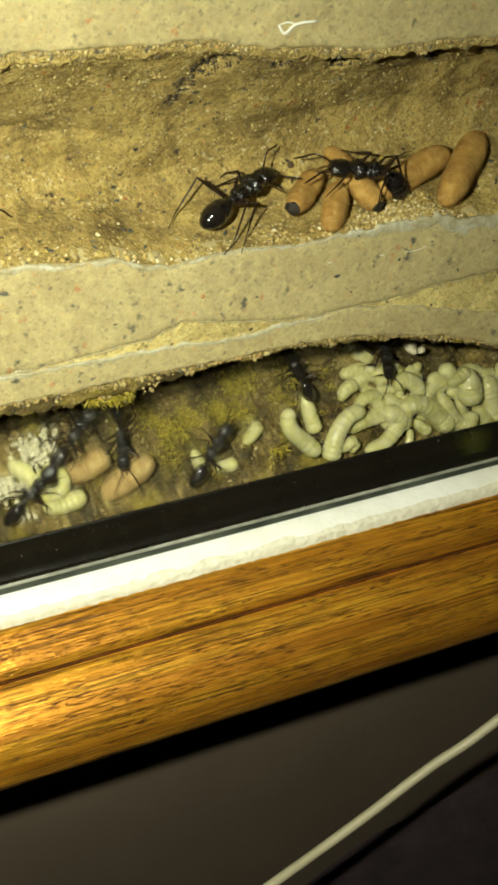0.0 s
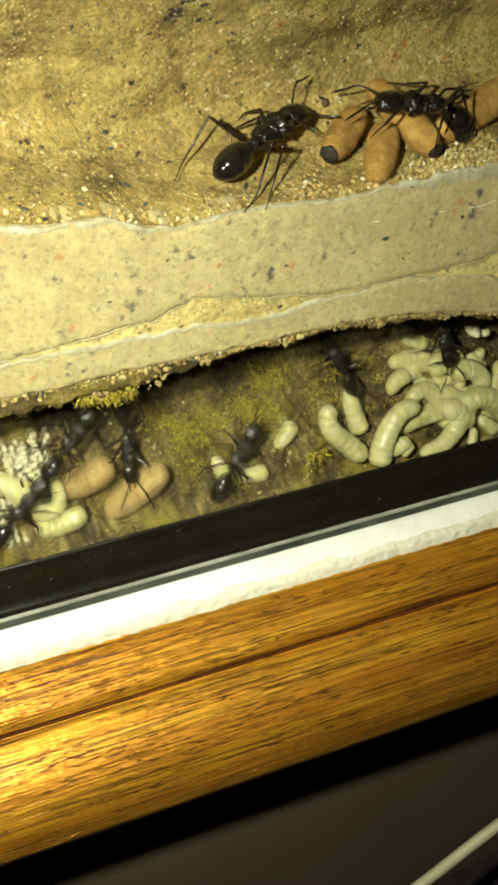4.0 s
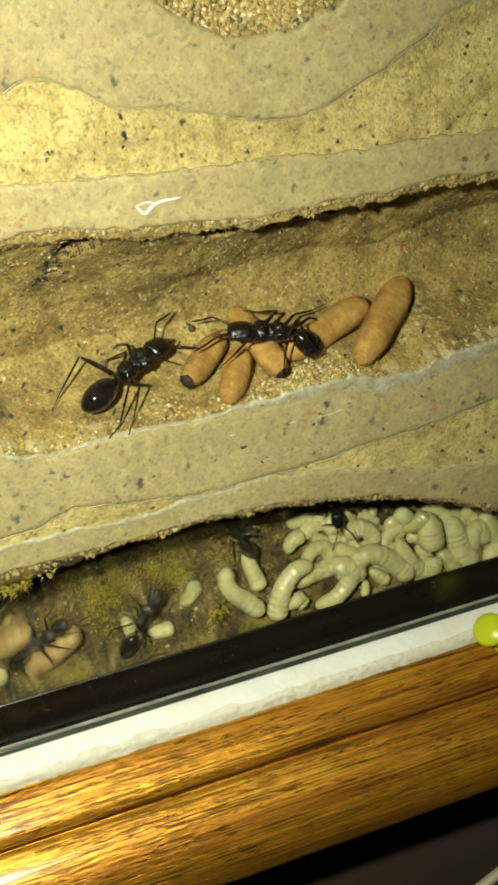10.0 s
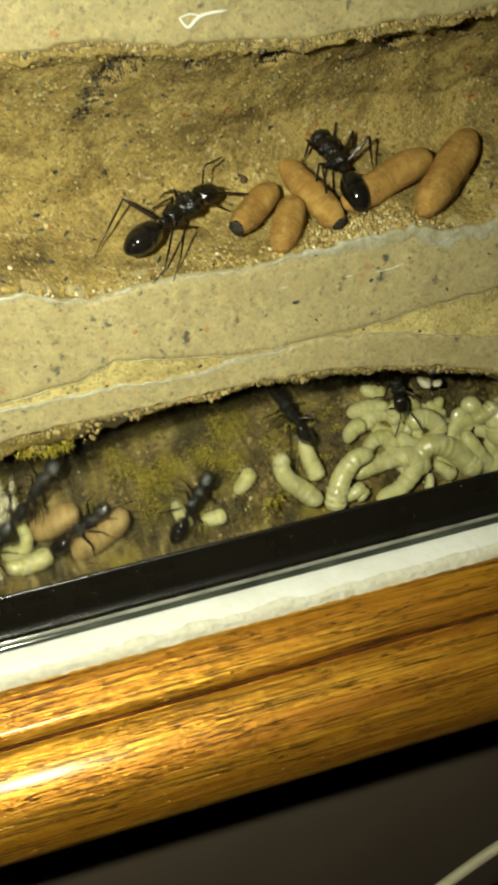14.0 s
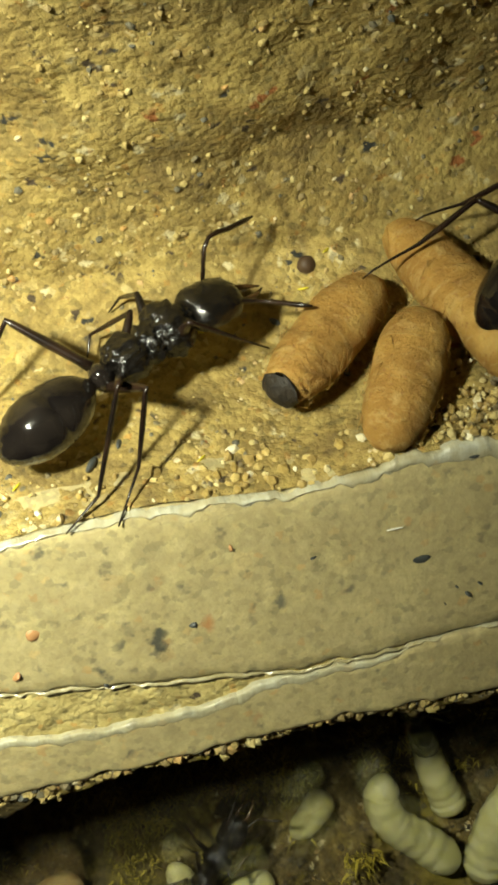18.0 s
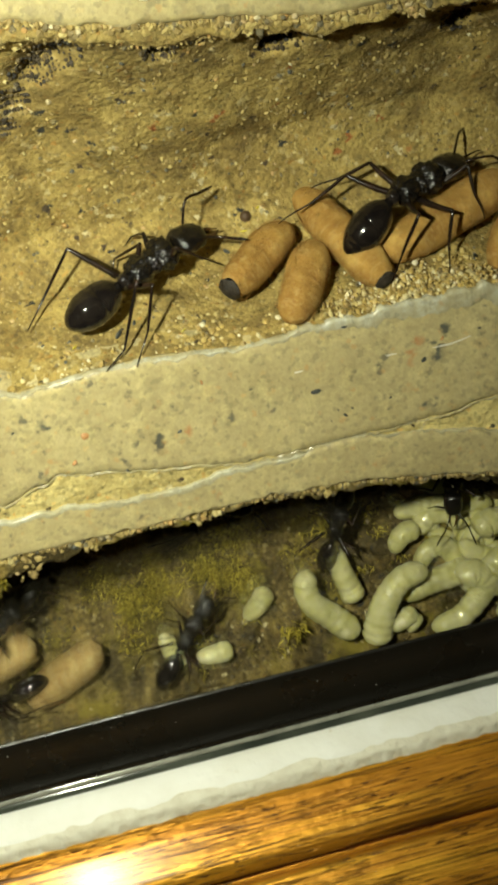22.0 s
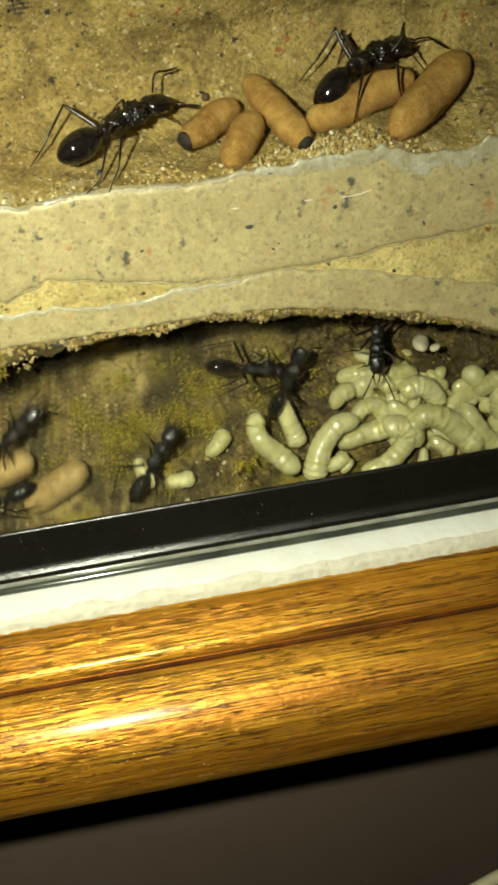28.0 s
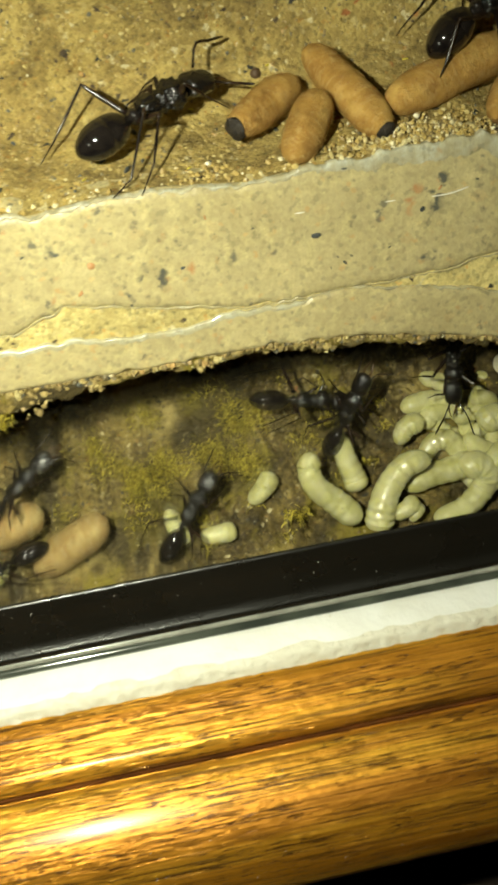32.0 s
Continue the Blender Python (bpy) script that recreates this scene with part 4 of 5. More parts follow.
def ant(legs, feelers, label, group="ants of the nest", curl=0.0, nod=0.0, jointed=None):
    """A long black ant, thorax at the origin, head towards +x; curl bends the gaster down, nod the head."""
    thing = tagged(new("ant"), label, "ant", group)
    body = new("thorax", mesh_of("thorax", ridged(lathe([(-2.1, 0.3), (-1.95, 0.78), (-1.5, 1.0), (-0.9, 1.0), (-0.45, 0.86), (-0.3, 0.74), (-0.15, 0.82), (0.15, 0.95), (0.45, 0.86), (0.55, 0.78), (0.7, 1.02), (1.1, 1.22), (1.6, 1.22), (2.1, 0.95), (2.35, 0.6), (2.65, 0.45)], 22, 1.0), 0.36, 0.38), ARMOUR))
    body.scale = (1.0, 1.16, 1.0)
    body.parent = thing
    tagged(body, "dull pitted black thorax")
    for x in (-1.5, -0.6, 1.3):
        for side in (1, -1):
            part("coxa", blob((x, 0.5 * side, -0.5), (0.42, 0.36, 0.6)), CHITIN, thing)
    part("petiole", lathe([(-3.1, 0.3), (-2.95, 0.55), (-2.6, 0.66), (-2.25, 0.5), (-2.0, 0.24)], 12, 1.15), CHITIN, thing)
    tail = lathe([(-8.4, 0.06), (-8.35, 0.3), (-8.15, 0.62), (-7.95, 0.8), (-7.9, 0.87), (-7.5, 1.12), (-7.3, 1.2), (-7.25, 1.27), (-6.7, 1.46), (-6.0, 1.56), (-5.5, 1.56), (-5.42, 1.48), (-5.3, 1.53), (-4.7, 1.44), (-4.1, 1.22), (-3.6, 0.86), (-3.3, 0.5), (-3.1, 0.3)], 24, 1.0)
    bmesh.ops.rotate(tail, verts=tail.verts, cent=(-0.003, 0, 0), matrix=Matrix.Rotation(radians(-curl), 3, "Y"))
    part("gaster", tail, CHITIN, thing, "glossy black banded gaster")
    head = ridged(lathe([(2.5, 0.4), (2.58, 1.0), (2.9, 1.3), (3.6, 1.4), (4.4, 1.36), (5.0, 1.14), (5.25, 0.88), (5.4, 0.4)], 18, 0.68), 0.12, 0.4)
    turn = Matrix.Rotation(radians(nod), 3, "Y")
    bmesh.ops.rotate(head, verts=head.verts, cent=(0.0026, 0, 0), matrix=turn)
    pivot = Vector((2.6, 0, 0))
    at = lambda p: (turn @ (Vector(p) - pivot) + pivot) * MM
    skull = part("head", head, ARMOUR, thing, "dull pitted black head")
    for side in (1, -1):
        jaw = [at((4.9, 0.35 * side, -0.1)), at((5.7, 0.6 * side, -0.25)), at((6.6, 0.4 * side, -0.4)), at((7.2, 0.1 * side, -0.45))]
        part("mandible", tube(jaw, [0.00017, 0.00018, 0.00013, 0.00004], 6), MANDIBLE, skull, "long thin brown mandible")
        eye = blob((4.35, 1.05 * side, 0.25), (0.36, 0.24, 0.32))
        bmesh.ops.rotate(eye, verts=eye.verts, cent=(0.0026, 0, 0), matrix=turn)
        part("eye", eye, CHITIN, skull, "bulging shiny eye")
        root, elbow, tip = feelers[0 if side > 0 else 1]
        pts = smooth_path([at(root), at(elbow), at([(a + b) / 2 for a, b in zip(elbow, tip)]), at(tip)], 9)
        part("antenna", tube(pts, [0.00011] * 4 + [0.00013] * 4 + [0.00006], 6), LEG, skull, "thin elbowed antenna")
    for name, (a, b, c, d) in legs.items():
        if jointed is not None:
            jointed[name] = limb(thing, name, *(Vector(p) * MM for p in (a, b, d)))
            continue
        mid = lambda p, q, f: tuple(u + (v - u) * f for u, v in zip(p, q))
        pts = [a, mid(a, b, 0.15), mid(a, b, 0.55), mid(a, b, 0.93), b, mid(b, c, 0.08), mid(b, c, 0.5), c, mid(c, d, 0.5), d]
        part("leg", tube([Vector(p) * MM for p in pts], [0.00032, 0.00026, 0.00026, 0.00018, 0.00015, 0.00012, 0.00014, 0.00009, 0.00006, 0.00004], 7), LEG, thing)
    return thing


def stance(gaster, head, up=(0, -0.313, 0.95), k=1.0):
    """The pose of an ant from the middles of its gaster and head, in millimetres."""
    g, h = Vector(gaster), Vector(head)
    f = (h - g).normalized()
    left = Vector(up).cross(f).normalized()
    m = Matrix((f, left, f.cross(left))).transposed().to_4x4()
    # the models are built at a body length of 14 mm
    m.translation = ((g + h) / 2 + 1.15 * k * f) * MM
    return m


ALERT = (((4.8, 0.45, 0.35), (6.6, 1.8, 1.2), (9.6, 3.4, 0.4)), ((4.8, -0.45, 0.35), (6.8, -1.6, 0.9), (9.4, -2.6, -0.6)))
RESTING = stance((-16.5, 2.3, 10.0), (-7.2, 7.0, 12.4))
own = lambda p: tuple(RESTING.inverted() @ (Vector(p) * MM) / MM)
# the feelers are given before the head nods
nodded = lambda p: tuple(Matrix.Rotation(radians(-14), 3, "Y") @ (Vector(own(p)) - Vector((2.6, 0, 0))) + Vector((2.6, 0, 0)))
ANT_STILL = ant({k: tuple(own(p) for p in v) for k, v in REST_LEGS.items()}, tuple(tuple(nodded(p) for p in v) for v in REST_FEELERS), "glossy black ant resting on the sand floor beside cocoons", curl=4, nod=14)
ANT_STILL.matrix_basis = RESTING
BUSY_LIMBS = {}
ANT_BUSY = ant(STRIDE_LEGS, ALERT, "glossy black ant climbing over the tan cocoons", curl=10, nod=8, jointed=BUSY_LIMBS)

# ---- cocoons in the upper chamber ----
def cocoon(a, b, r, label, dark=0, waist=0.0, mat=None):
    """A spun capsule between the middles of its ends; dark: 1 or 2 marks the end with the dark tip."""
    a, b = Vector(a) * MM, Vector(b) * MM
    half = (b - a).length / MM / 2 + r * 0.55
    n = 22
    prof = []
    for i in range(n + 1):
        u = -1 + 2 * i / n
        x = half * u
        e = max(0.0, 1 - abs(u) ** 3.2) ** 0.5
        prof.append((x, max(0.03, r * e * (1 + 0.07 * u - waist * math.exp(-(u * 3) ** 2)))))
    bm = lathe(prof, 22)
    seed = a.x * 900 + b.z * 700
    for v in bm.verts:
        d = noise.noise_vector(v.co / (2.4 * MM) + Vector((seed, 0, 0)))
        v.co += 0.14 * MM * d
    thing = tagged(new("cocoon"), label, "cocoon", "cocoons in the nest")
    part("case", bm, mat or SILK, thing, "spun tan silk case")
    # stray silk threads
    threads = random.Random(int(abs(seed) * 97) + 3)
    strands = []
    for _ in range(110):
        u, turn = threads.uniform(-0.88, 0.88), threads.uniform(0, 6.3)
        rr = r * max(0.0, 1 - abs(u) ** 3.2) ** 0.5
        pts = []
        for k in range(4):
            w = turn + threads.uniform(0.1, 0.35) * k
            rise = (0.0, 0.13, 0.2, 0.1)[k] * threads.uniform(0.4, 1.3)
            pts.append(Vector((half * u + 0.22 * k * threads.uniform(-1, 1), (rr + rise) * math.cos(w), (rr + rise) * math.sin(w))) * MM)
        strands.append(tube(pts, 0.000016, 3, False))
    part("threads", merged(*strands), mat or SILK, thing, "stray silk threads")
    if dark:
        side = -1 if dark == 1 else 1
        cap = lathe([(side * (half + 0.06 - k), max(0.05, 1.05 * r * max(0.0, 1 - abs((half - k) / half) ** 3.2) ** 0.5)) for k in ((0.0, 0.05, 0.13, 0.23, 0.34, 0.46, 0.58) if dark == 1 else (0.0, 0.06, 0.14, 0.22, 0.32, 0.42, 0.52))], 30)
        for v in cap.verts:
            d = noise.noise_vector(v.co / (0.75 * MM))
            open_edge = (half - abs(v.co.x / MM)) / half
            v.co.x += MM * 3.6 * open_edge * d.x
        part("tip", cap, TIP, thing, "blackened tip")
    thing.matrix_basis = Matrix.Translation((a + b) / 2) @ (b - a).to_track_quat("X", "Z").to_matrix().to_4x4()
    return thing


cocoon((-4.9, 3.5, 8.9), (0.5, 8.6, 10.2), 1.7, "tan silk cocoon with a blackened tip on the sand", 1)
cocoon((-0.9, 0.7, 6.9), (2.2, 5.3, 9.4), 1.68, "plump tan silk cocoon leaning on its neighbours")
COCOON_MOVED = cocoon((3.2, 11.0, 12.0), (6.6, 2.5, 7.6), 1.7, "pale slender tan cocoon with a dark tip lying slantwise", 2)
cocoon((8.6, 4.5, 8.6), (19.4, 8.4, 10.7), 2.0, "long tan cocoon lying behind another", 0, 0.06)
cocoon((16.7, 1.8, 7.2), (26.0, 10.2, 11.2), 2.2, "large tan cocoon propped against the chamber wall", 0, 0.07)

# ---- brood of the lower chamber ----
def larva(r, y, *pts):
    """A curved ringed grub, thin at its first point and fat at its last."""
    if len(pts) == 2:
        (x0, z0), (x1, z1) = pts
        span = math.hypot(x1 - x0, z1 - z0)
        k = max(0.0, (4.2 * r - span) / 2 / span)
        pts = ((x0 - k * (x1 - x0), z0 - k * (z1 - z0)), ((x0 + x1) / 2 + 0.25 * r, (z0 + z1) / 2 - 0.2 * r), (x1 + k * (x1 - x0), z1 + k * (z1 - z0)))
    middle = sum(z for _, z in pts) / len(pts)
    fine = smooth_path([Vector((x, y + 0.3 * (z - middle) + (0.22 if len(pts) > 3 else 0.08) * math.sin(1.7 * i + x), z)) * MM for i, (x, z) in enumerate(pts)], 61)
    length = sum((q - p).length for p, q in zip(fine, fine[1:])) / MM
    rings = max(4, length * 1.1)
    wide = 1.25 * r
    cap = min(0.45, wide / length)
    us = [0.0, 0.02, 0.06, 0.13, 0.22, 0.34, 0.48, 0.65, 0.82]
    us = [cap * k for k in us] + [cap + (1 - 2 * cap) * i / 96 for i in range(97)] + [1 - cap * k for k in us[::-1]]
    path, rad = [], []
    for u in us:
        k = min(int(u * 60), 59)
        path.append(fine[k].lerp(fine[k + 1], u * 60 - k))
        c = min(u, 1 - u) / cap
        e = math.sqrt(max(0.004, 1 - (1 - c) ** 2)) if c < 1 else 1.0
        rad.append(wide * MM * e * (0.74 + 0.3 * u) * (1 + 0.023 * math.cos(2 * math.pi * rings * u) + 0.008 * math.sin(5 * u * rings)))
    thing = tagged(new("larva", mesh_of("larva", tube(path, rad, 14), LARVA)), "moist cream-white ringed larva in the brood pile", "larva", "brood pile")
    return thing


larva(1.18, 10.7, (0.7, -29.2), (-0.6, -29.7), (-0.2, -31.8), (1.8, -34.0), (4.0, -36.3))
larva(1.11, 13.3, (3.5, -28.1), (3.8, -30.5), (4.5, -33.0), (4.8, -34.5))
larva(1.31, 10.1, (12.5, -31.1), (9.7, -31.3), (7.5, -33.3), (6.3, -35.8), (5.9, -37.7))
larva(1.24, 11.9, (9.6, -34.8), (12.7, -34.1), (16.1, -33.6), (17.6, -32.7))
larva(1.24, 9.8, (12.0, -37.6), (15.2, -37.1), (17.7, -35.6), (18.5, -33.7), (17.2, -32.6), (15.8, -33.4))
larva(0.85, 9.5, (8.2, -36.1), (9.6, -35.5))
larva(0.52, 9.3, (9.9, -36.8), (10.4, -36.3))
larva(1.42, 9.9, (19.8, -35.9), (19.4, -33.4), (21.0, -31.9), (23.6, -32.9), (26.1, -35.4), (27.7, -37.5))
larva(0.92, 10.4, (21.8, -35.5), (24.3, -37.9))
larva(0.59, 9.3, (20.4, -36.5), (19.9, -38.1))
larva(1.18, 13.4, (17.1, -30.7), (19.2, -32.9), (21.8, -33.6), (23.4, -31.8), (22.4, -29.8), (20.5, -29.3), (19.0, -30.2))
larva(1.02, 15.0, (9.9, -31.0), (11.2, -29.4), (13.2, -28.9))
larva(1.01, 13.6, (12.1, -33.0), (13.7, -31.3), (15.6, -31.3), (17.0, -33.4))
larva(1.09, 17.7, (11.3, -28.4), (14.5, -28.2), (17.8, -29.4))
larva(0.95, 19.4, (14.9, -26.2), (17.1, -27.1))
larva(1.15, 18.0, (20.4, -29.3), (22.3, -29.9))
larva(0.88, 19.6, (21.3, -27.6), (22.8, -28.7))
larva(0.88, 16.5, (23.9, -29.8), (24.8, -31.1))
larva(0.88, 14.3, (26.1, -31.6), (27.2, -30.6), (28.6, -31.4), (28.2, -32.7), (26.7, -32.9))
larva(0.81, 13.2, (25.3, -32.9), (26.2, -34.4))
larva(0.81, 14.1, (29.9, -31.5), (30.9, -32.1), (31.2, -33.5), (29.9, -33.5))
larva(1.11, 11.0, (27.1, -33.2), (28.0, -35.5), (29.3, -37.9), (31.1, -39.5))
larva(1.08, 11.5, (30.2, -34.6), (31.4, -36.8), (32.5, -39.2))
larva(0.95, 13.0, (29.0, -33.7), (30.7, -33.7), (32.3, -35.2))
larva(0.98, 14.0, (-6.2, -33.3), (-5.0, -32.2))
larva(0.94, 11.3, (-12.1, -35.6), (-10.0, -35.6))
larva(0.98, 11.3, (-15.7, -33.2), (-15.3, -34.6))
larva(1.80, 11.1, (31.5, -28.4), (31.9, -31.8), (31.6, -34.6))
larva(1.23, 10.1, (26.4, -31.5), (27.9, -34.8), (29.6, -37.1), (31.4, -37.1), (31.8, -35.6))
larva(1.71, 11.6, (36.3, -31.4), (37.0, -35.6), (38.8, -40.3))
larva(1.20, 11.1, (39.4, -37.8), (39.7, -34.4), (40.9, -34.2), (41.4, -36.7))
larva(1.23, 10.6, (34.1, -36.7), (35.9, -39.1))
larva(1.37, 11.6, (42.1, -33.3), (43.6, -36.1))
larva(1.39, 10.1, (40.6, -39.2), (43.4, -38.3), (46.0, -38.6))
larva(1.23, 12.6, (26.6, -28.5), (28.0, -28.4), (29.0, -29.6))
larva(1.06, 11.6, (29.0, -29.6), (30.4, -29.0))
larva(1.37, 12.1, (45.4, -35.9), (48.8, -39.3), (50.2, -43.4))
larva(1.36, 12.6, (47.6, -34.7), (52.1, -37.9))
larva(0.8, 11, (-38.8, -28.8), (-36.8, -29.0), (-36.1, -31.2), (-37.2, -32.6), (-39.8, -32.4))
larva(1.15, 10.4, (-39.7, -34.5), (-37.0, -35.1), (-33.2, -34.3))
larva(1.3, 11.4, (-42.4, -27.6), (-40.4, -29.4))
rnd = random.Random(8)
for _ in range(66):
    x, z = rnd.uniform(15.5, 46), rnd.uniform(-38, -27)
    if z > -26.5 - 0.25 * max(0, x - 12):
        continue
    turn, bend = rnd.uniform(0, 6.3), rnd.uniform(0.4, 1.0)
    y = float(np.interp(z, (-39, -33.6, -28.4), (11.4, 14.4, 17.6)))
    larva(rnd.uniform(0.75, 0.95), y + rnd.uniform(-0.8, 0.3), *[(x + 2.6 * math.cos(turn + bend * k), z + 2.3 * math.sin(turn + bend * k)) for k in range(5)])
# small white eggs in a heap
def eggs():
    rnd = random.Random(5)
    bm = blob((0, 0, 0), (0.55, 0.36, 0.36))
    first = None
    spots = [(-39.4 + rnd.gauss(0, 1.4), 12.6 + rnd.gauss(0, 0.6), -26.0 + rnd.gauss(0, 1.4)) for _ in range(90)] + [(-42.8 + rnd.gauss(0, 0.9), 11.4 + rnd.gauss(0, 0.5), -36.2 + rnd.gauss(0, 0.7)) for _ in range(14)] + [(-43.7 + rnd.gauss(0, 1.5), 11.6 + rnd.gauss(0, 0.5), -31.0 + rnd.gauss(0, 1.5)) for _ in range(46)]
    for x, y, z in spots:
        m = pose(x * MM, y * MM, z * MM, rnd.uniform(0, 360), rnd.uniform(0, 360), rnd.uniform(0, 360))
        if first is None:
            first = tagged(new("egg", mesh_of("egg", bm, EGG)), "tiny white ant egg in a heap", "egg", "heap of eggs")
            first.matrix_basis = m
        else:
            copy_thing(first, m)


eggs()
cocoon((-34.8, 12.2, -31.4), (-29.6, 12.8, -30.2), 1.9, "tan cocoon behind the fogged pane", mat=PALE_SILK)
cocoon((-29.8, 11.0, -35.4), (-23.2, 12.0, -32.2), 2.0, "tan cocoon lying on the damp chamber floor", mat=PALE_SILK)

# ---- ants of the lower chamber ----
TILTED = (0, -0.7, 0.71)
ANT_GUARD = copy_thing(ANT_STILL, stance((-17.0, 8.8, -35.4), (-11.2, 10.4, -28.2), TILTED))
tagged(ANT_GUARD, "black ant standing over a pale larva behind the pane")
ANT_WALL = copy_thing(ANT_STILL, stance((-36.8, 10.8, -27.4), (-31.6, 12.0, -21.8), TILTED))
tagged(ANT_WALL, "black ant climbing the chamber wall beside the eggs")
ANT_FACING = copy_thing(ANT_BUSY, stance((-25.0, 13.4, -20.4), (-25.6, 10.0, -26.6), (0, -0.9, 0.3)))
tagged(ANT_FACING, "black ant with long mandibles facing out over a cocoon")
ANT_CORNER = copy_thing(ANT_BUSY, stance((-44.4, 8.8, -33.6), (-38.8, 9.6, -28.6), TILTED))
tagged(ANT_CORNER, "black ant among the larvae by the pane")
ANT_SHADE = copy_thing(ANT_STILL, stance((4.0, 13.0, -26.6), (0.4, 13.4, -18.6), TILTED))
tagged(ANT_SHADE, "black ant in the shade under the overhang")
ANT_NURSE = copy_thing(ANT_BUSY, stance((16.6, 14.2, -17.8), (16.9, 12.4, -24.6), (0, -0.9, 0.3)))
tagged(ANT_NURSE, "black ant tending larvae on top of the pile")
ANT_LATE = copy_thing(ANT_STILL, stance((-5.0, 14.6, -14.2), (4.6, 15.0, -14.0), TILTED))
tagged(ANT_LATE, "black ant walking along the back wall of the chamber")

ANT_COMING = copy_thing(ANT_BUSY, stance((-54.0, 6.0, 13.0), (-44.6, 8.6, 12.8)))
tagged(ANT_COMING, "black ant with forward feelers standing on the upper chamber floor")

for worker in (ANT_GUARD, ANT_WALL, ANT_FACING, ANT_CORNER, ANT_SHADE, ANT_NURSE, ANT_LATE):
    worker.scale = (0.82, 0.68, 0.68)

# ---- loose grains, crumbs, moss ----
def scatter(name, label, mat, spots, kind="stuff", category="grains", seed=1):
    """Many small stones in one mesh, from (x, y, z, size) in millimetres."""
    rnd = random.Random(seed)
    ico = bmesh.new()
    bmesh.ops.create_icosphere(ico, subdivisions=1, radius=1.0)
    base = np.array([v.co[:] for v in ico.verts])
    tris = np.array([[v.index for v in f.verts] for f in ico.faces])
    ico.free()
    verts, faces = [], []
    for x, y, z, s in spots:
        turn = np.array(Euler([rnd.uniform(0, 6.3) for _ in range(3)]).to_matrix())
        shape = base * np.array([rnd.uniform(0.7, 1.25), rnd.uniform(0.6, 1.1), rnd.uniform(0.6, 1.0)]) * (1 + 0.24 * np.array([rnd.uniform(-1, 1) for _ in base]))[:, None]
        faces.append(tris + len(verts) * len(base))
        verts.append((shape @ turn.T) * s * MM + np.array([x, y, z]) * MM)
    me = bpy.data.meshes.new(name)
    me.from_pydata(np.concatenate(verts).tolist(), [], np.concatenate(faces).tolist())
    me.materials.append(mat)
    return tagged(new(name, me), label, category, kind=kind)


def floor_of(x, y):
    b = SILL(x)
    return float(np.interp(y, (0.25, 4.5, 9.5, 12.4), (b + 0.06, b + 1.2, b + 3.2, b + 6.5)))


def on_wall(rnd, which, count, sizes, behind):
    """Spots strewn over a chamber's wall and floor, for scatter()."""
    me = WALLS[which].data
    faces = [f for f in me.polygons if f.center.y > behind * MM and abs(f.center.x) < 0.046]
    out = []
    for f in rnd.choices(faces, k=count):
        a, b, c = (me.vertices[k].co for k in f.vertices[:3])
        u, v = rnd.random(), rnd.random()
        p = (b + (a - b) * u + (c - b) * v) / MM
        if noise.noise(p / 4) > rnd.random() - 0.65:
            out.append((p.x, p.y + 0.04, p.z - 0.04, rnd.choice(sizes)))
    return out


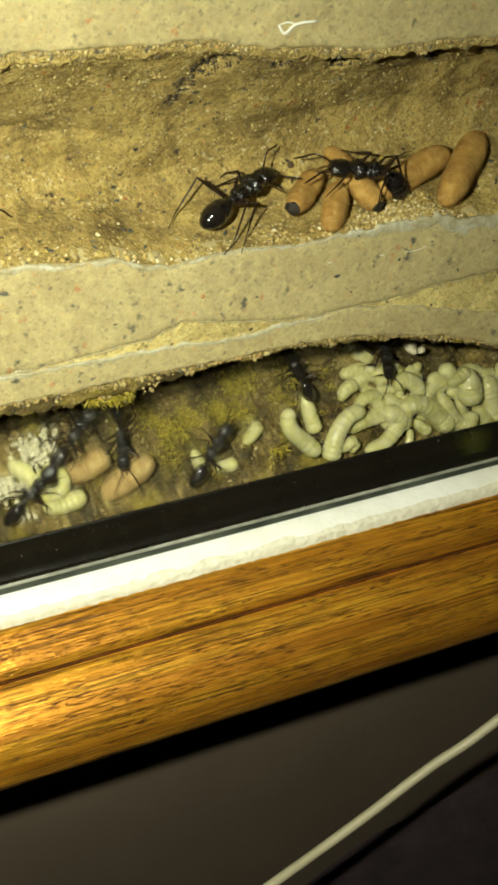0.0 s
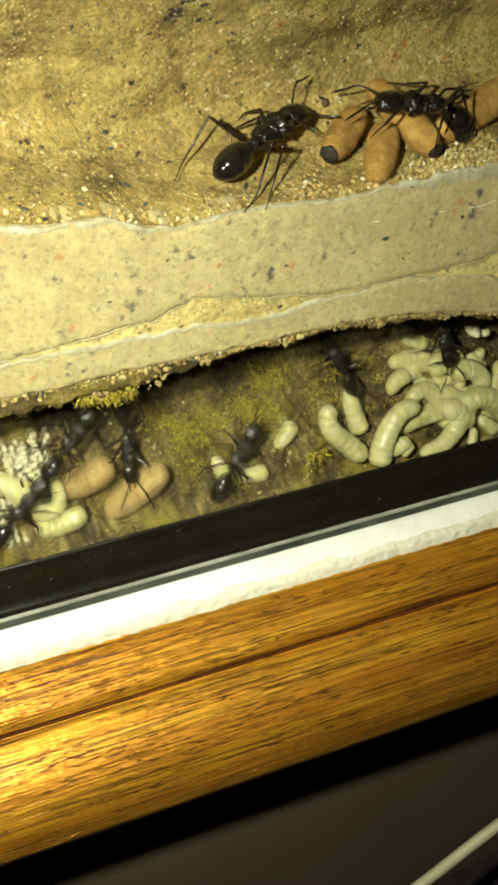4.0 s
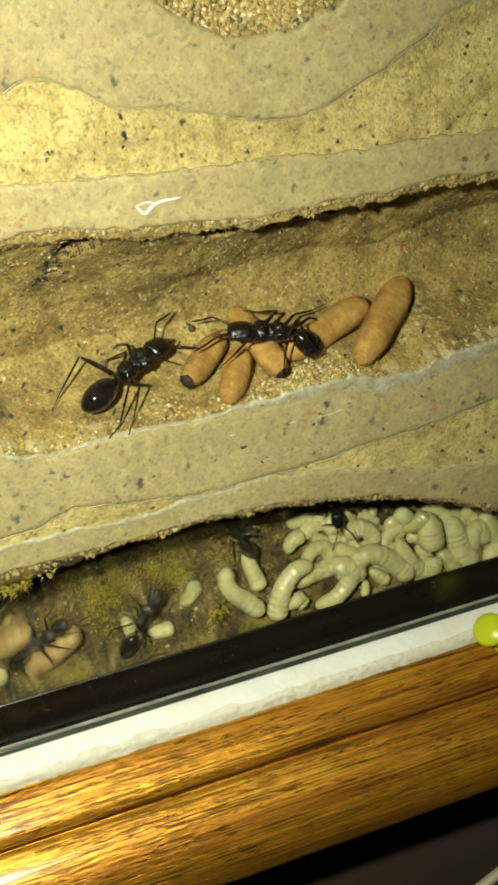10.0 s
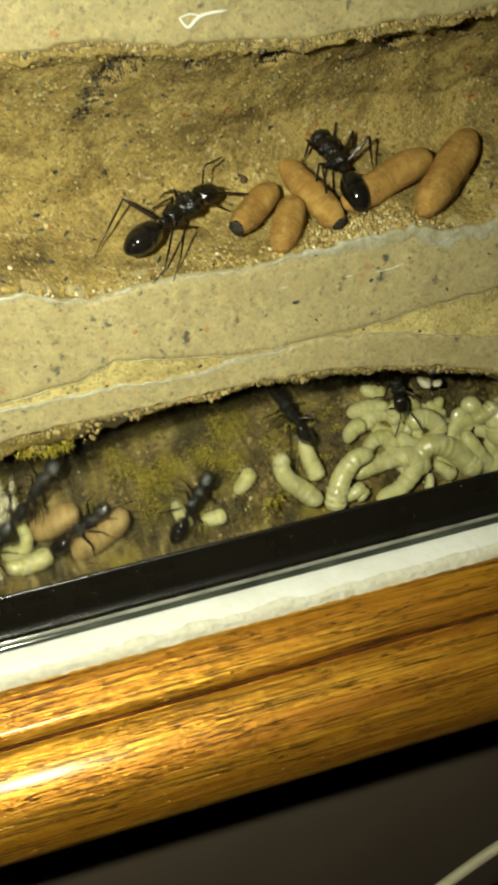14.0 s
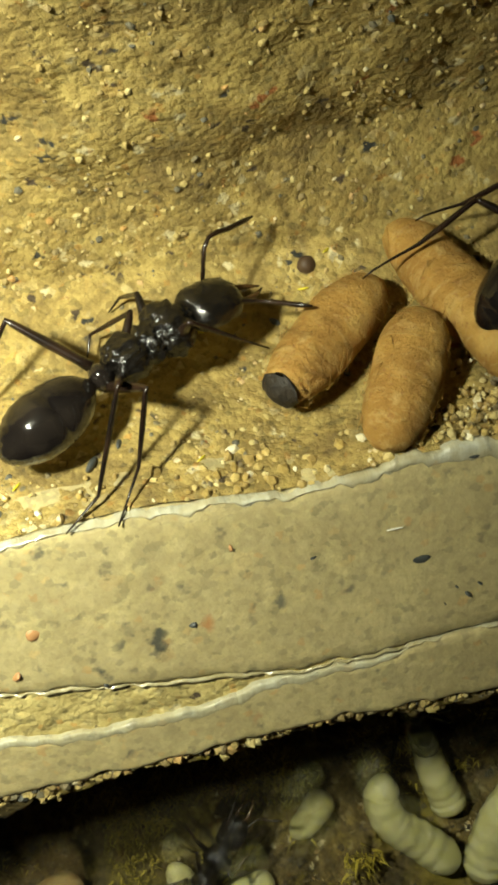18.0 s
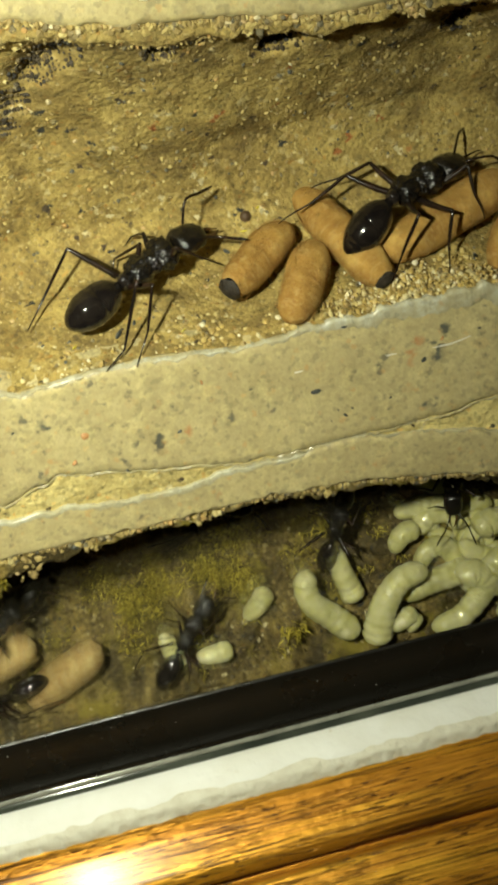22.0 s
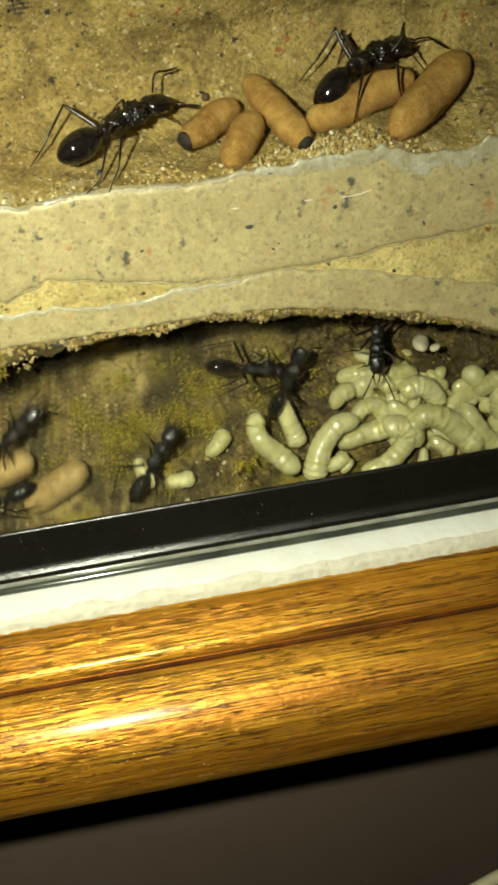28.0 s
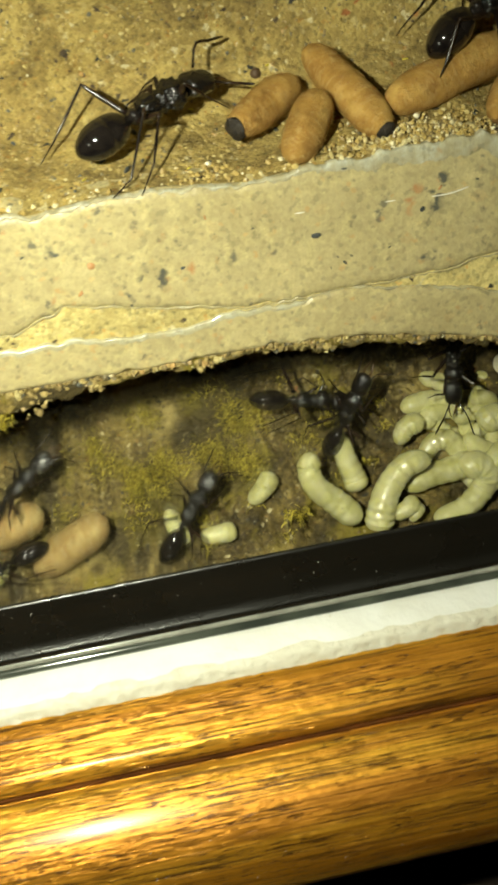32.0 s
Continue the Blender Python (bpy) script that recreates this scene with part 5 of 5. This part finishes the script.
def loose():
    rnd = random.Random(11)
    spots = []
    for _ in range(1300):
        x, y = rnd.uniform(-48, 44), abs(rnd.gauss(0.6, 1.3)) + 0.25
        if noise.noise(Vector((x / 5, 3, 1))) + 0.45 > rnd.random() * 1.1:
            s = rnd.choice((0.1, 0.12, 0.15, 0.2, 0.3))
            spots.append((x, y, floor_of(x, y) + 0.35 * s, s))
    for _ in range(950):
        x, y = rnd.gauss(8.5, 3.6), abs(rnd.gauss(0, 1.8)) + 0.4
        s = rnd.choice((0.07, 0.09, 0.12, 0.16, 0.2, 0.28))
        spots.append((x, y, floor_of(x, y) + rnd.uniform(0, 0.5), s))
    scatter("loose_sand", "pale and amber sand grains along the chamber sill", GRAINS, spots)
    spots = on_wall(rnd, "upper", 14000, (0.05, 0.06, 0.07, 0.09, 0.12, 0.15, 0.22), 1.0)
    scatter("wall_crumbs", "ochre crumbs stuck on the chamber floor and wall", CRUMBS, spots, seed=2)
    spots = []
    for f, deep, n in ((BAND_LOW, 2.1, 3400), (BROW, 1.5, 2000), (TOP_RIM, -2.0, 1300)):
        for _ in range(n):
            x, u = rnd.uniform(-50, 46), rnd.random() ** 1.5
            thick = 1 + (1.3 * min(1, max(0, (-19 - x) / 8)) if f is BROW else 0)
            k = 0.6 + 0.8 * noise.noise(Vector((x / 2.2, deep, 0)))
            s = rnd.choice((0.1, 0.12, 0.15, 0.18, 0.22, 0.28, 0.4))
            spots.append((x, 0.35 + 0.75 * u, f(x) - (0.75 * deep if f is BAND_LOW else deep) * thick * u * max(k, 0.3), s * (0.8 if u < 0.3 else 1)))
    high = []
    for _ in range(2600):
        x, u = rnd.gauss(4.5, 6.5), abs(rnd.gauss(0, 1.6))
        high.append((x, 0.7 + 0.55 * u + rnd.uniform(0, 0.4), TOP_RIM(x) + u, rnd.choice((0.14, 0.2, 0.28, 0.38))))
    scatter("loose_sand", "coarse pale sand heaped in the topmost chamber", GRAINS, high, seed=12)
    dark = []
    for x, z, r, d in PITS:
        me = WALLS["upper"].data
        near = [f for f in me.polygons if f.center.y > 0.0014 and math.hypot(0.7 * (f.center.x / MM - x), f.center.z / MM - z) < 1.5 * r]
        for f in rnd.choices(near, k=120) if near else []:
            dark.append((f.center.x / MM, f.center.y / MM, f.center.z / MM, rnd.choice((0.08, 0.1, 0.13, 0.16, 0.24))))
    scatter("dark_debris", "dark crumbs strewn in the hollows of the wall", DARK_CRUMBS, dark, seed=6)
    scatter("rim_crumbs", "crumbly sand hanging under the plaster edges", CRUMBS, spots, seed=3)
    spots = on_wall(rnd, "lower", 8000, (0.08, 0.1, 0.13, 0.18, 0.3), 7.0)
    scatter("chamber_grit", "damp grit on the floor of the lower chamber", DAMP_GRIT, spots, seed=4)


loose()


def moss():
    rnd = random.Random(21)
    verts, faces = [], []
    def tuft(x, y, z, n, reach, size):
        for _ in range(n):
            p = Vector((x + rnd.gauss(0, reach), y + rnd.gauss(0, 0.35), z + rnd.gauss(0, reach * 0.5)))
            d = Vector((rnd.gauss(0, 0.7), -abs(rnd.gauss(0.7, 0.4)), rnd.gauss(0.1, 0.7))).normalized() * size * rnd.uniform(0.5, 1.3)
            s = d.cross(Vector((rnd.random(), rnd.random(), rnd.random()))).normalized() * size * 0.13
            q = d.cross(s).normalized() * size * 0.1
            k = len(verts)
            bend = Vector((0, 0, -0.25 * size))
            verts.extend(v * MM for v in (p + s, p - s, p + q, p + d * 0.6 + s * 0.7, p + d * 0.6 - s * 0.7, p + d * 0.6 + q * 0.7, p + d + bend))
            faces.extend(((k, k + 1, k + 4, k + 3), (k + 1, k + 2, k + 5, k + 4), (k + 2, k, k + 3, k + 5), (k + 3, k + 4, k + 6), (k + 4, k + 5, k + 6), (k + 5, k + 3, k + 6)))
    for _ in range(26):
        tuft(rnd.uniform(-34, -28.2), rnd.uniform(0.7, 1.9), rnd.uniform(-13.0, -11.4), 16, 0.5, 0.8)
    for _ in range(520):
        x, z = rnd.gauss(-11, 9.5), rnd.gauss(-29, 3.2)
        if noise.noise(Vector((x / 5, z / 3.5, 2))) > 0.05:
            tuft(x, float(np.interp(z, (-39, -33.6, -28.4, -24.5), (9.0, 15.0, 18.4, 20.2))) + rnd.uniform(-0.9, 0.1), z, 22, 0.6, 0.6)
    tuft(-2.6, 10.6, -34.6, 60, 0.7, 1.0)
    tuft(-12.5, 11.0, -36.6, 20, 0.6, 0.8)
    me = bpy.data.meshes.new("moss")
    me.from_pydata([v[:] for v in verts], [], faces)
    me.materials.append(MOSS)
    tagged(new("moss", me), "yellow-green moss on the damp sand", "moss", kind="stuff")


moss()


# ---- small single finds ----
def pellet(x, y, z, r, mat, name, label, flat=(1, 1, 1)):
    bm = blob((0, 0, 0), (r * flat[0], r * flat[1], r * flat[2]))
    for v in bm.verts:
        v.co += 0.18 * r * MM * noise.noise_vector(v.co / (r * MM) + Vector((x, y, z)))
    ob = tagged(new(name, mesh_of(name, bm, mat)), label, name.replace("_", " "))
    ob.matrix_basis = pose(x * MM, y * MM, z * MM, 20 * x, 0, 35 * z)
    return ob


PELLET = Mat("brown_pellet", (0.07, 0.04, 0.02), 0.6).m
HUSK = Mat("pale_husk", (0.6, 0.55, 0.38), 0.5).m
FLECK = Mat("yellow_fleck", (0.6, 0.5, 0.03), 0.5).m
SHARD = Mat("dark_shard", (0.045, 0.05, 0.048), 0.5).m
pellet(-1.8, 11.6, 11.0, 0.5, PELLET, "pellet", "round brown pellet on the sand floor")
pellet(21.9, 14.6, -23.6, 1.5, HUSK, "husk", "pale torn husk against the chamber wall", (1.5, 0.5, 0.7))
pellet(23.6, 14.2, -24.4, 0.9, HUSK, "husk", "pale torn husk against the chamber wall", (1.0, 0.5, 0.8))
PEARL = Mat("glossy_cream_skin", (0.5, 0.48, 0.36), 0.12, coat=0.6)
PEARL.color(PEARL.ramp(PEARL.noise(0.8 * MM, 3), [(0.35, (0.44, 0.42, 0.3)), (0.7, (0.56, 0.54, 0.42))]))
pellet(38.9, 6.0, 8.9, 1.0, PEARL.m, "pellet", "round glossy cream pellet on the chamber floor")
SPECK = Mat("rusty_speck", (0.42, 0.22, 0.09), 0.5).m
for x, z, r, long in ((-0.1, -0.1, 0.42, 1.9), (2.3, -2.9, 0.36, 1.2), (1.7, -2.3, 0.22, 1.0), (2.9, -2.4, 0.25, 1.2), (1.1, -3.2, 0.2, 1.1), (9.3, 0.6, 0.36, 1.5), (-11.4, -0.9, 0.3, 1.2), (2.8, 5.2, 0.3, 1.5), (18.6, -2.6, 0.4, 1.6), (-16.0, -3.4, 0.25, 1.2), (-5.2, 1.4, 0.24, 1.1), (6.2, -2.2, 0.22, 1.2), (14.0, 2.4, 0.26, 1.3), (24.0, 0.8, 0.3, 1.4), (-24.0, 2.2, 0.28, 1.2), (-30.2, -1.0, 0.3, 1.3)):
    pellet(x, 0.05, z, 0.75 * r, SHARD, "shard", "small dark blue-grey stone pressed into the plaster", (long, 0.35, 0.9))
for x, z, r in ((-18.6, 0.6, 0.35), (-20.0, -1.6, 0.28), (10.8, 2.2, 0.25), (-9.0, 3.0, 0.22)):
    pellet(x, 0.06, z, r, SPECK, "speck", "small rusty stone pressed into the plaster", (1.3, 0.35, 1.0))
finds = random.Random(31)
for k in range(46):
    x, y = finds.uniform(-40, 32), finds.uniform(1.0, 12.3)
    if k % 3 == 0:
        pellet(x, y, floor_of(x, y) + 0.05, finds.uniform(0.1, 0.16), FLECK, "fleck", "tiny bright yellow fleck on the sand", (2.6, 0.5, 0.5))
    else:
        pellet(x, y, floor_of(x, y) + 0.05, finds.uniform(0.22, 0.42), SHARD, "shard", "small dark grey stone shard on the sand", (1.4, 0.8, 0.45))


dust = random.Random(77)
scatter("dust", "tiny pale dust specks on the black strip and pane foot", SMEAR, [(dust.uniform(-50, 45), 6.26 - 0.02, dust.uniform(-41.2, -36.8), dust.choice((0.02, 0.025, 0.03, 0.06))) for _ in range(60)], seed=9)
scatter("dust", "tiny pale dust specks on the varnished frame", SMEAR, [(x, y - 0.02, z, dust.choice((0.03, 0.04, 0.06))) for x, (y, z) in ((dust.uniform(-60, 45), dust.choice(((-10.45, -56.7), (-11.65, -59.2), (-8.65, -54.65), (-12.02, -61.6), (-6.65, -53.25)))) for _ in range(40))], seed=10)


# ---- dark cloth on the wall below ----
def cloth():
    bm = bmesh.new()
    n, m = 40, 24
    for layer in (0.0, 0.0016):
        grid = []
        for i in range(n + 1):
            u = i / n
            col = []
            for j in range(m + 1):
                v = j / m
                x = 0.0 + 0.26 * u
                z = -0.187 + 0.14 * u - 0.16 * v + 0.004 * math.sin(9 * u)
                y = 0.0165 + layer + 0.0045 * math.sin(14 * u + 5 * v) + 0.003 * noise.noise(Vector((u * 9, v * 6, 0)))
                col.append(bm.verts.new((x, min(y, 0.0218 + layer * 0.5), z)))
            grid.append(col)
        for a, b in zip(grid, grid[1:]):
            for j in range(m):
                bm.faces.new((a[j], a[j + 1], b[j + 1], b[j]))
    return tagged(new("hanging_cloth", mesh_of("hanging_cloth", bm, CLOTH)), "dark purple-brown cloth hanging on the wall below the cable", "cloth")


cloth()


# ---- pane over the lower chamber, small marks on the plaster ----
def pane():
    bm = bmesh.new()
    bmesh.ops.create_cube(bm, size=1, matrix=Matrix.Translation((0, 0.0061, -0.0225)) @ Matrix.Diagonal((0.14, 0.0002, 0.0268, 1)))
    ob = tagged(new("window_1", mesh_of("window_1", bm, FOG, False)), "clear pane fogged with condensation before the lower chamber", "pane", kind="structure")
    ob.visible_shadow = False


pane()


def smear(pts, r, name="smear"):
    bm = tube([Vector(p) * MM for p in smooth_path([Vector(q) for q in pts], 12)], [r * MM * (0.35 + 0.65 * math.sin(math.pi * (0.1 + 0.8 * i / 11))) for i in range(12)], 6)
    for v in bm.verts:
        v.co.y = -0.00012 + (v.co.y + 0.00012) * 0.35
    tagged(new(name, mesh_of(name, bm, SMEAR)), "thin dried white smear on the plaster front", "smear", "smears")


smear([(-4.5, -0.1, 32.6), (-7.2, -0.1, 32.5), (-8.6, -0.1, 31.6), (-9.4, -0.1, 32.6)], 0.22)
smear([(-9.4, -0.1, 32.6), (-8.2, -0.1, 32.8), (-7.2, -0.1, 32.4)], 0.12)
smear([(10.0, -0.1, 1.6), (11.6, -0.1, 1.6), (13.2, -0.1, 1.9)], 0.07)
smear([(6.0, -0.1, 1.8), (6.9, -0.1, 1.8)], 0.06)
smear([(-1.6, -0.1, 2.1), (-0.8, -0.1, 2.1)], 0.06)



def motions():
    walk(TORCH_THING, [(t, look(eye, target, roll) @ pose(*TORCH)) for t, eye, target, roll in PATH])
    busy = [
        (0.0, (11.4, 3.4, 10.8), (2.2, 4.4, 12.8)),
        (4.0, (11.9, 3.4, 10.8), (2.3, 4.6, 12.8)),
        (9.0, (12.4, 3.4, 11.0), (2.4, 4.6, 12.8)),
        (10.2, (11.8, 3.2, 10.8), (2.2, 5.4, 13.0)),
        (10.8, (10.6, 2.8, 9.8), (1.6, 8.4, 13.5)),
        (12.0, (9.9, 3.0, 10.0), (0.6, 9.4, 13.9)),
        (13.0, (10.1, 4.0, 10.9), (0.8, 9.8, 13.7)),
        (13.3, (11.2, 4.0, 10.3), (1.9, 11.5, 14.0)),
        (13.6, (10.7, 3.8, 10.3), (3.4, 12.5, 14.3)),
        (13.9, (10.1, 4.6, 10.6), (6.8, 13.0, 14.5)),
        (14.2, (7.6, 2.6, 9.9), (10.3, 11.0, 13.6)),
        (14.5, (5.0, 2.6, 9.9), (12.3, 10.7, 13.6)),
        (15.0, (4.6, 3.2, 10.1), (13.0, 9.8, 13.4)),
        (15.5, (5.1, 2.8, 11.4), (13.0, 9.8, 13.4)),
        (17.5, (5.5, 3.4, 12.2), (15.2, 8.6, 13.4)),
        (20.0, (5.4, 3.4, 12.2), (15.4, 8.4, 13.4)),
        (22.0, (5.2, 3.4, 12.2), (15.4, 8.2, 13.4)),
        (24.0, (4.9, 3.3, 12.2), (15.2, 8.8, 13.5)),
        (26.5, (4.8, 3.3, 12.2), (15.3, 8.8, 13.5)),
        (27.5, (7.2, 4.2, 12.2), (18.0, 10.0, 13.9)),
        (28.5, (9.6, 4.0, 12.6), (21.4, 10.2, 14.6)),
        (30.0, (10.2, 4.2, 12.4), (21.2, 10.2, 14.4)),
        (31.0, (11.5, 5.0, 13.0), (22.2, 10.6, 14.6)),
        (32.0, (12.5, 5.2, 14.0), (23.4, 10.8, 15.2)),
    ]
    body = [(t, stance(g, h)) for t, g, h in busy]
    walk(ANT_BUSY, body)
    # knees and feet on sand and cocoons in four stays; the legs reach from one to the next while the body turns
    stays = {
        "front_left": (((0.5, 1.5, 12.5), (-1.8, 1.0, 10.7)), ((0.5, 3.5, 12.5), (-1.2, 2.0, 9.4)), ((16.6, 11.0, 14.3), (20.1, 12.0, 12.7)), ((24.0, 12.5, 15.4), (26.6, 12.5, 13.8))),
        "mid_left": (((6.2, 1.2, 11.2), (5.6, 1.0, 7.9)), ((4.2, 3.0, 12.9), (3.1, 3.0, 9.4)), ((8.7, 10.0, 15.3), (3.5, 9.5, 13.1)), ((16.1, 12.0, 16.2), (17.2, 12.5, 12.6))),
        "hind_left": (((6.6, 2.5, 16.8), (10.7, 2.0, 9.0)), ((5.8, 2.5, 12.8), (7.4, 2.2, 8.2)), ((6.9, 8.5, 15.6), (0.1, 7.5, 11.5)), ((13.4, 9.5, 16.6), (10.6, 10.5, 12.5))),
        "front_right": (((7.8, 8.0, 14.2), (4.2, 9.5, 12.9)), ((0.2, 9.5, 12.9), (-3.1, 9.0, 10.4)), ((16.2, 5.5, 12.9), (16.4, 4.5, 9.6)), ((21.3, 7.5, 14.0), (22.6, 6.8, 12.3))),
        "mid_right": (((13.6, 9.0, 13.9), (18.6, 10.0, 12.0)), ((7.0, 10.5, 13.5), (5.6, 13.0, 13.2)), ((12.7, 3.5, 10.6), (12.3, 2.0, 6.6)), ((17.3, 5.0, 12.1), (18.3, 4.2, 8.2))),
        "hind_right": (((14.7, 7.5, 11.0), (17.3, 7.0, 8.6)), ((11.0, 9.5, 12.9), (14.8, 10.5, 11.2)), ((9.8, 3.0, 12.0), (7.4, 2.2, 6.6)), ((13.1, 4.5, 12.5), (11.5, 3.8, 8.4))),
    }
    for name, (thigh, shin) in BUSY_LIMBS.items():
        hip = Vector(STRIDE_LEGS[name][0]) * MM
        rows = ([], [])
        for t, m in body:
            u = float(np.interp(t, (10.2, 10.8, 13.6, 14.5, 26.5, 28.5), (0, 1, 1, 2, 2, 3)))
            k = min(int(u), 2)
            knee, foot = (m.inverted() @ (Vector(a).lerp(Vector(b), u - k) * MM) for a, b in zip(stays[name][k], stays[name][k + 1]))
            side = 1 if name.endswith("left") else -1
            if abs(u - k - 0.5) < 0.49:
                # in the air the legs keep to their own side of the body
                foot = foot.lerp(Vector(STRIDE_LEGS[name][3]) * MM, 0.7)
                knee = knee.lerp(Vector(STRIDE_LEGS[name][1]) * MM, 0.7)
            knee.y = side * max(side * knee.y, 0.001)
            knee.z = max(knee.z, 0.0003)
            for row, p in zip(rows, limb_poses(name, hip, knee, foot)):
                row.append((t, p))
        walk(thigh, rows[0])
        walk(shin, rows[1])
    tail = next(c for c in ANT_BUSY.children if c.name.startswith("gaster"))
    bent = lambda a: Matrix.Translation((-0.003, 0, 0)) @ Matrix.Rotation(radians(-a), 4, "Y") @ Matrix.Translation((0.003, 0, 0))
    walk(tail, [(t, bent(a)) for t, a in ((0.0, 34), (4.0, 36), (9.0, 34), (10.2, 30), (10.8, 18), (13.0, 12), (14.2, 8), (15.0, 20), (17.5, 26), (26.5, 26), (28.5, 24), (32.0, 18))])
    def lying(a, b):
        a, b = Vector(a) * MM, Vector(b) * MM
        return Matrix.Translation((a + b) / 2) @ (b - a).to_track_quat("X", "Z").to_matrix().to_4x4()
    walk(COCOON_MOVED, [(t, lying(a, b)) for t, a, b in (
        (0.0, (3.8, 11.0, 12.0), (6.2, 2.5, 8.1)),
        (10.0, (3.8, 11.0, 12.0), (6.1, 2.5, 8.0)),
        (10.8, (3.4, 10.8, 11.9), (6.1, 2.6, 7.7)),
        (14.0, (3.3, 10.8, 11.9), (6.2, 2.6, 7.7)),
        (15.0, (3.0, 11.0, 12.0), (6.8, 2.5, 7.5)),
        (26.5, (3.0, 11.0, 12.0), (6.9, 2.5, 7.4)),
        (28.5, (3.1, 10.5, 12.1), (6.8, 2.6, 7.3)),
        (32.0, (3.1, 10.5, 12.1), (6.8, 2.6, 7.3)))])
    out = (0, -0.9, 0.3)
    walk(ANT_FACING, [(t, stance(g, h, u)) for t, g, h, u in (
        (0.0, (-26.6, 14.4, -23.4), (-27.1, 11.0, -29.8), out),
        (7.0, (-26.6, 14.4, -23.4), (-27.1, 11.0, -29.8), out),
        (9.0, (-31.6, 11.4, -33.6), (-25.0, 10.4, -28.6), TILTED),
        (14.0, (-33.0, 10.4, -34.0), (-25.8, 10.4, -29.4), TILTED),
        (23.0, (-29.6, 10.0, -32.2), (-38.2, 9.8, -35.0), TILTED),
        (32.0, (-29.8, 10.0, -32.4), (-38.4, 9.8, -35.2), TILTED))])
    walk(ANT_WALL, [(t, stance(g, h, TILTED)) for t, g, h in (
        (0.0, (-36.8, 10.8, -27.4), (-31.6, 12.0, -21.8)),
        (14.0, (-36.6, 10.8, -27.6), (-31.0, 12.0, -22.2)),
        (23.0, (-35.2, 11.4, -29.2), (-27.4, 12.0, -22.8)),
        (32.0, (-35.0, 11.4, -29.4), (-27.0, 12.0, -23.0)))])
    walk(ANT_SHADE, [(t, stance(g, h, u)) for t, g, h, u in (
        (0.0, (4.4, 13.6, -28.8), (0.4, 14.4, -20.0), TILTED),
        (14.0, (4.4, 13.6, -28.8), (0.4, 14.4, -20.0), TILTED),
        (20.0, (3.0, 13.6, -29.0), (3.0, 13.2, -20.0), TILTED),
        (24.0, (1.8, 13.4, -29.8), (5.7, 11.8, -21.2), TILTED),
        (32.0, (2.0, 13.4, -29.6), (5.9, 11.8, -21.0), TILTED))])
    walk(ANT_NURSE, [(t, stance(g, h, out)) for t, g, h in (
        (0.0, (16.6, 15.6, -18.6), (17.1, 12.6, -25.4)),
        (14.0, (17.0, 15.6, -18.0), (17.5, 12.6, -24.8)),
        (24.0, (16.8, 15.2, -17.0), (15.8, 12.2, -23.8)),
        (32.0, (16.6, 15.2, -17.0), (15.6, 12.2, -23.8)))])
    walk(ANT_LATE, [(t, stance(g, h, TILTED)) for t, g, h in (
        (0.0, (-36.0, 16.2, -15.0), (-26.4, 16.2, -15.0)),
        (19.0, (-32.0, 16.2, -15.2), (-22.4, 16.2, -15.0)),
        (24.0, (-5.2, 13.6, -21.6), (4.2, 14.2, -24.0)),
        (32.0, (-4.9, 13.6, -21.8), (4.6, 14.2, -24.2)))])


motions()
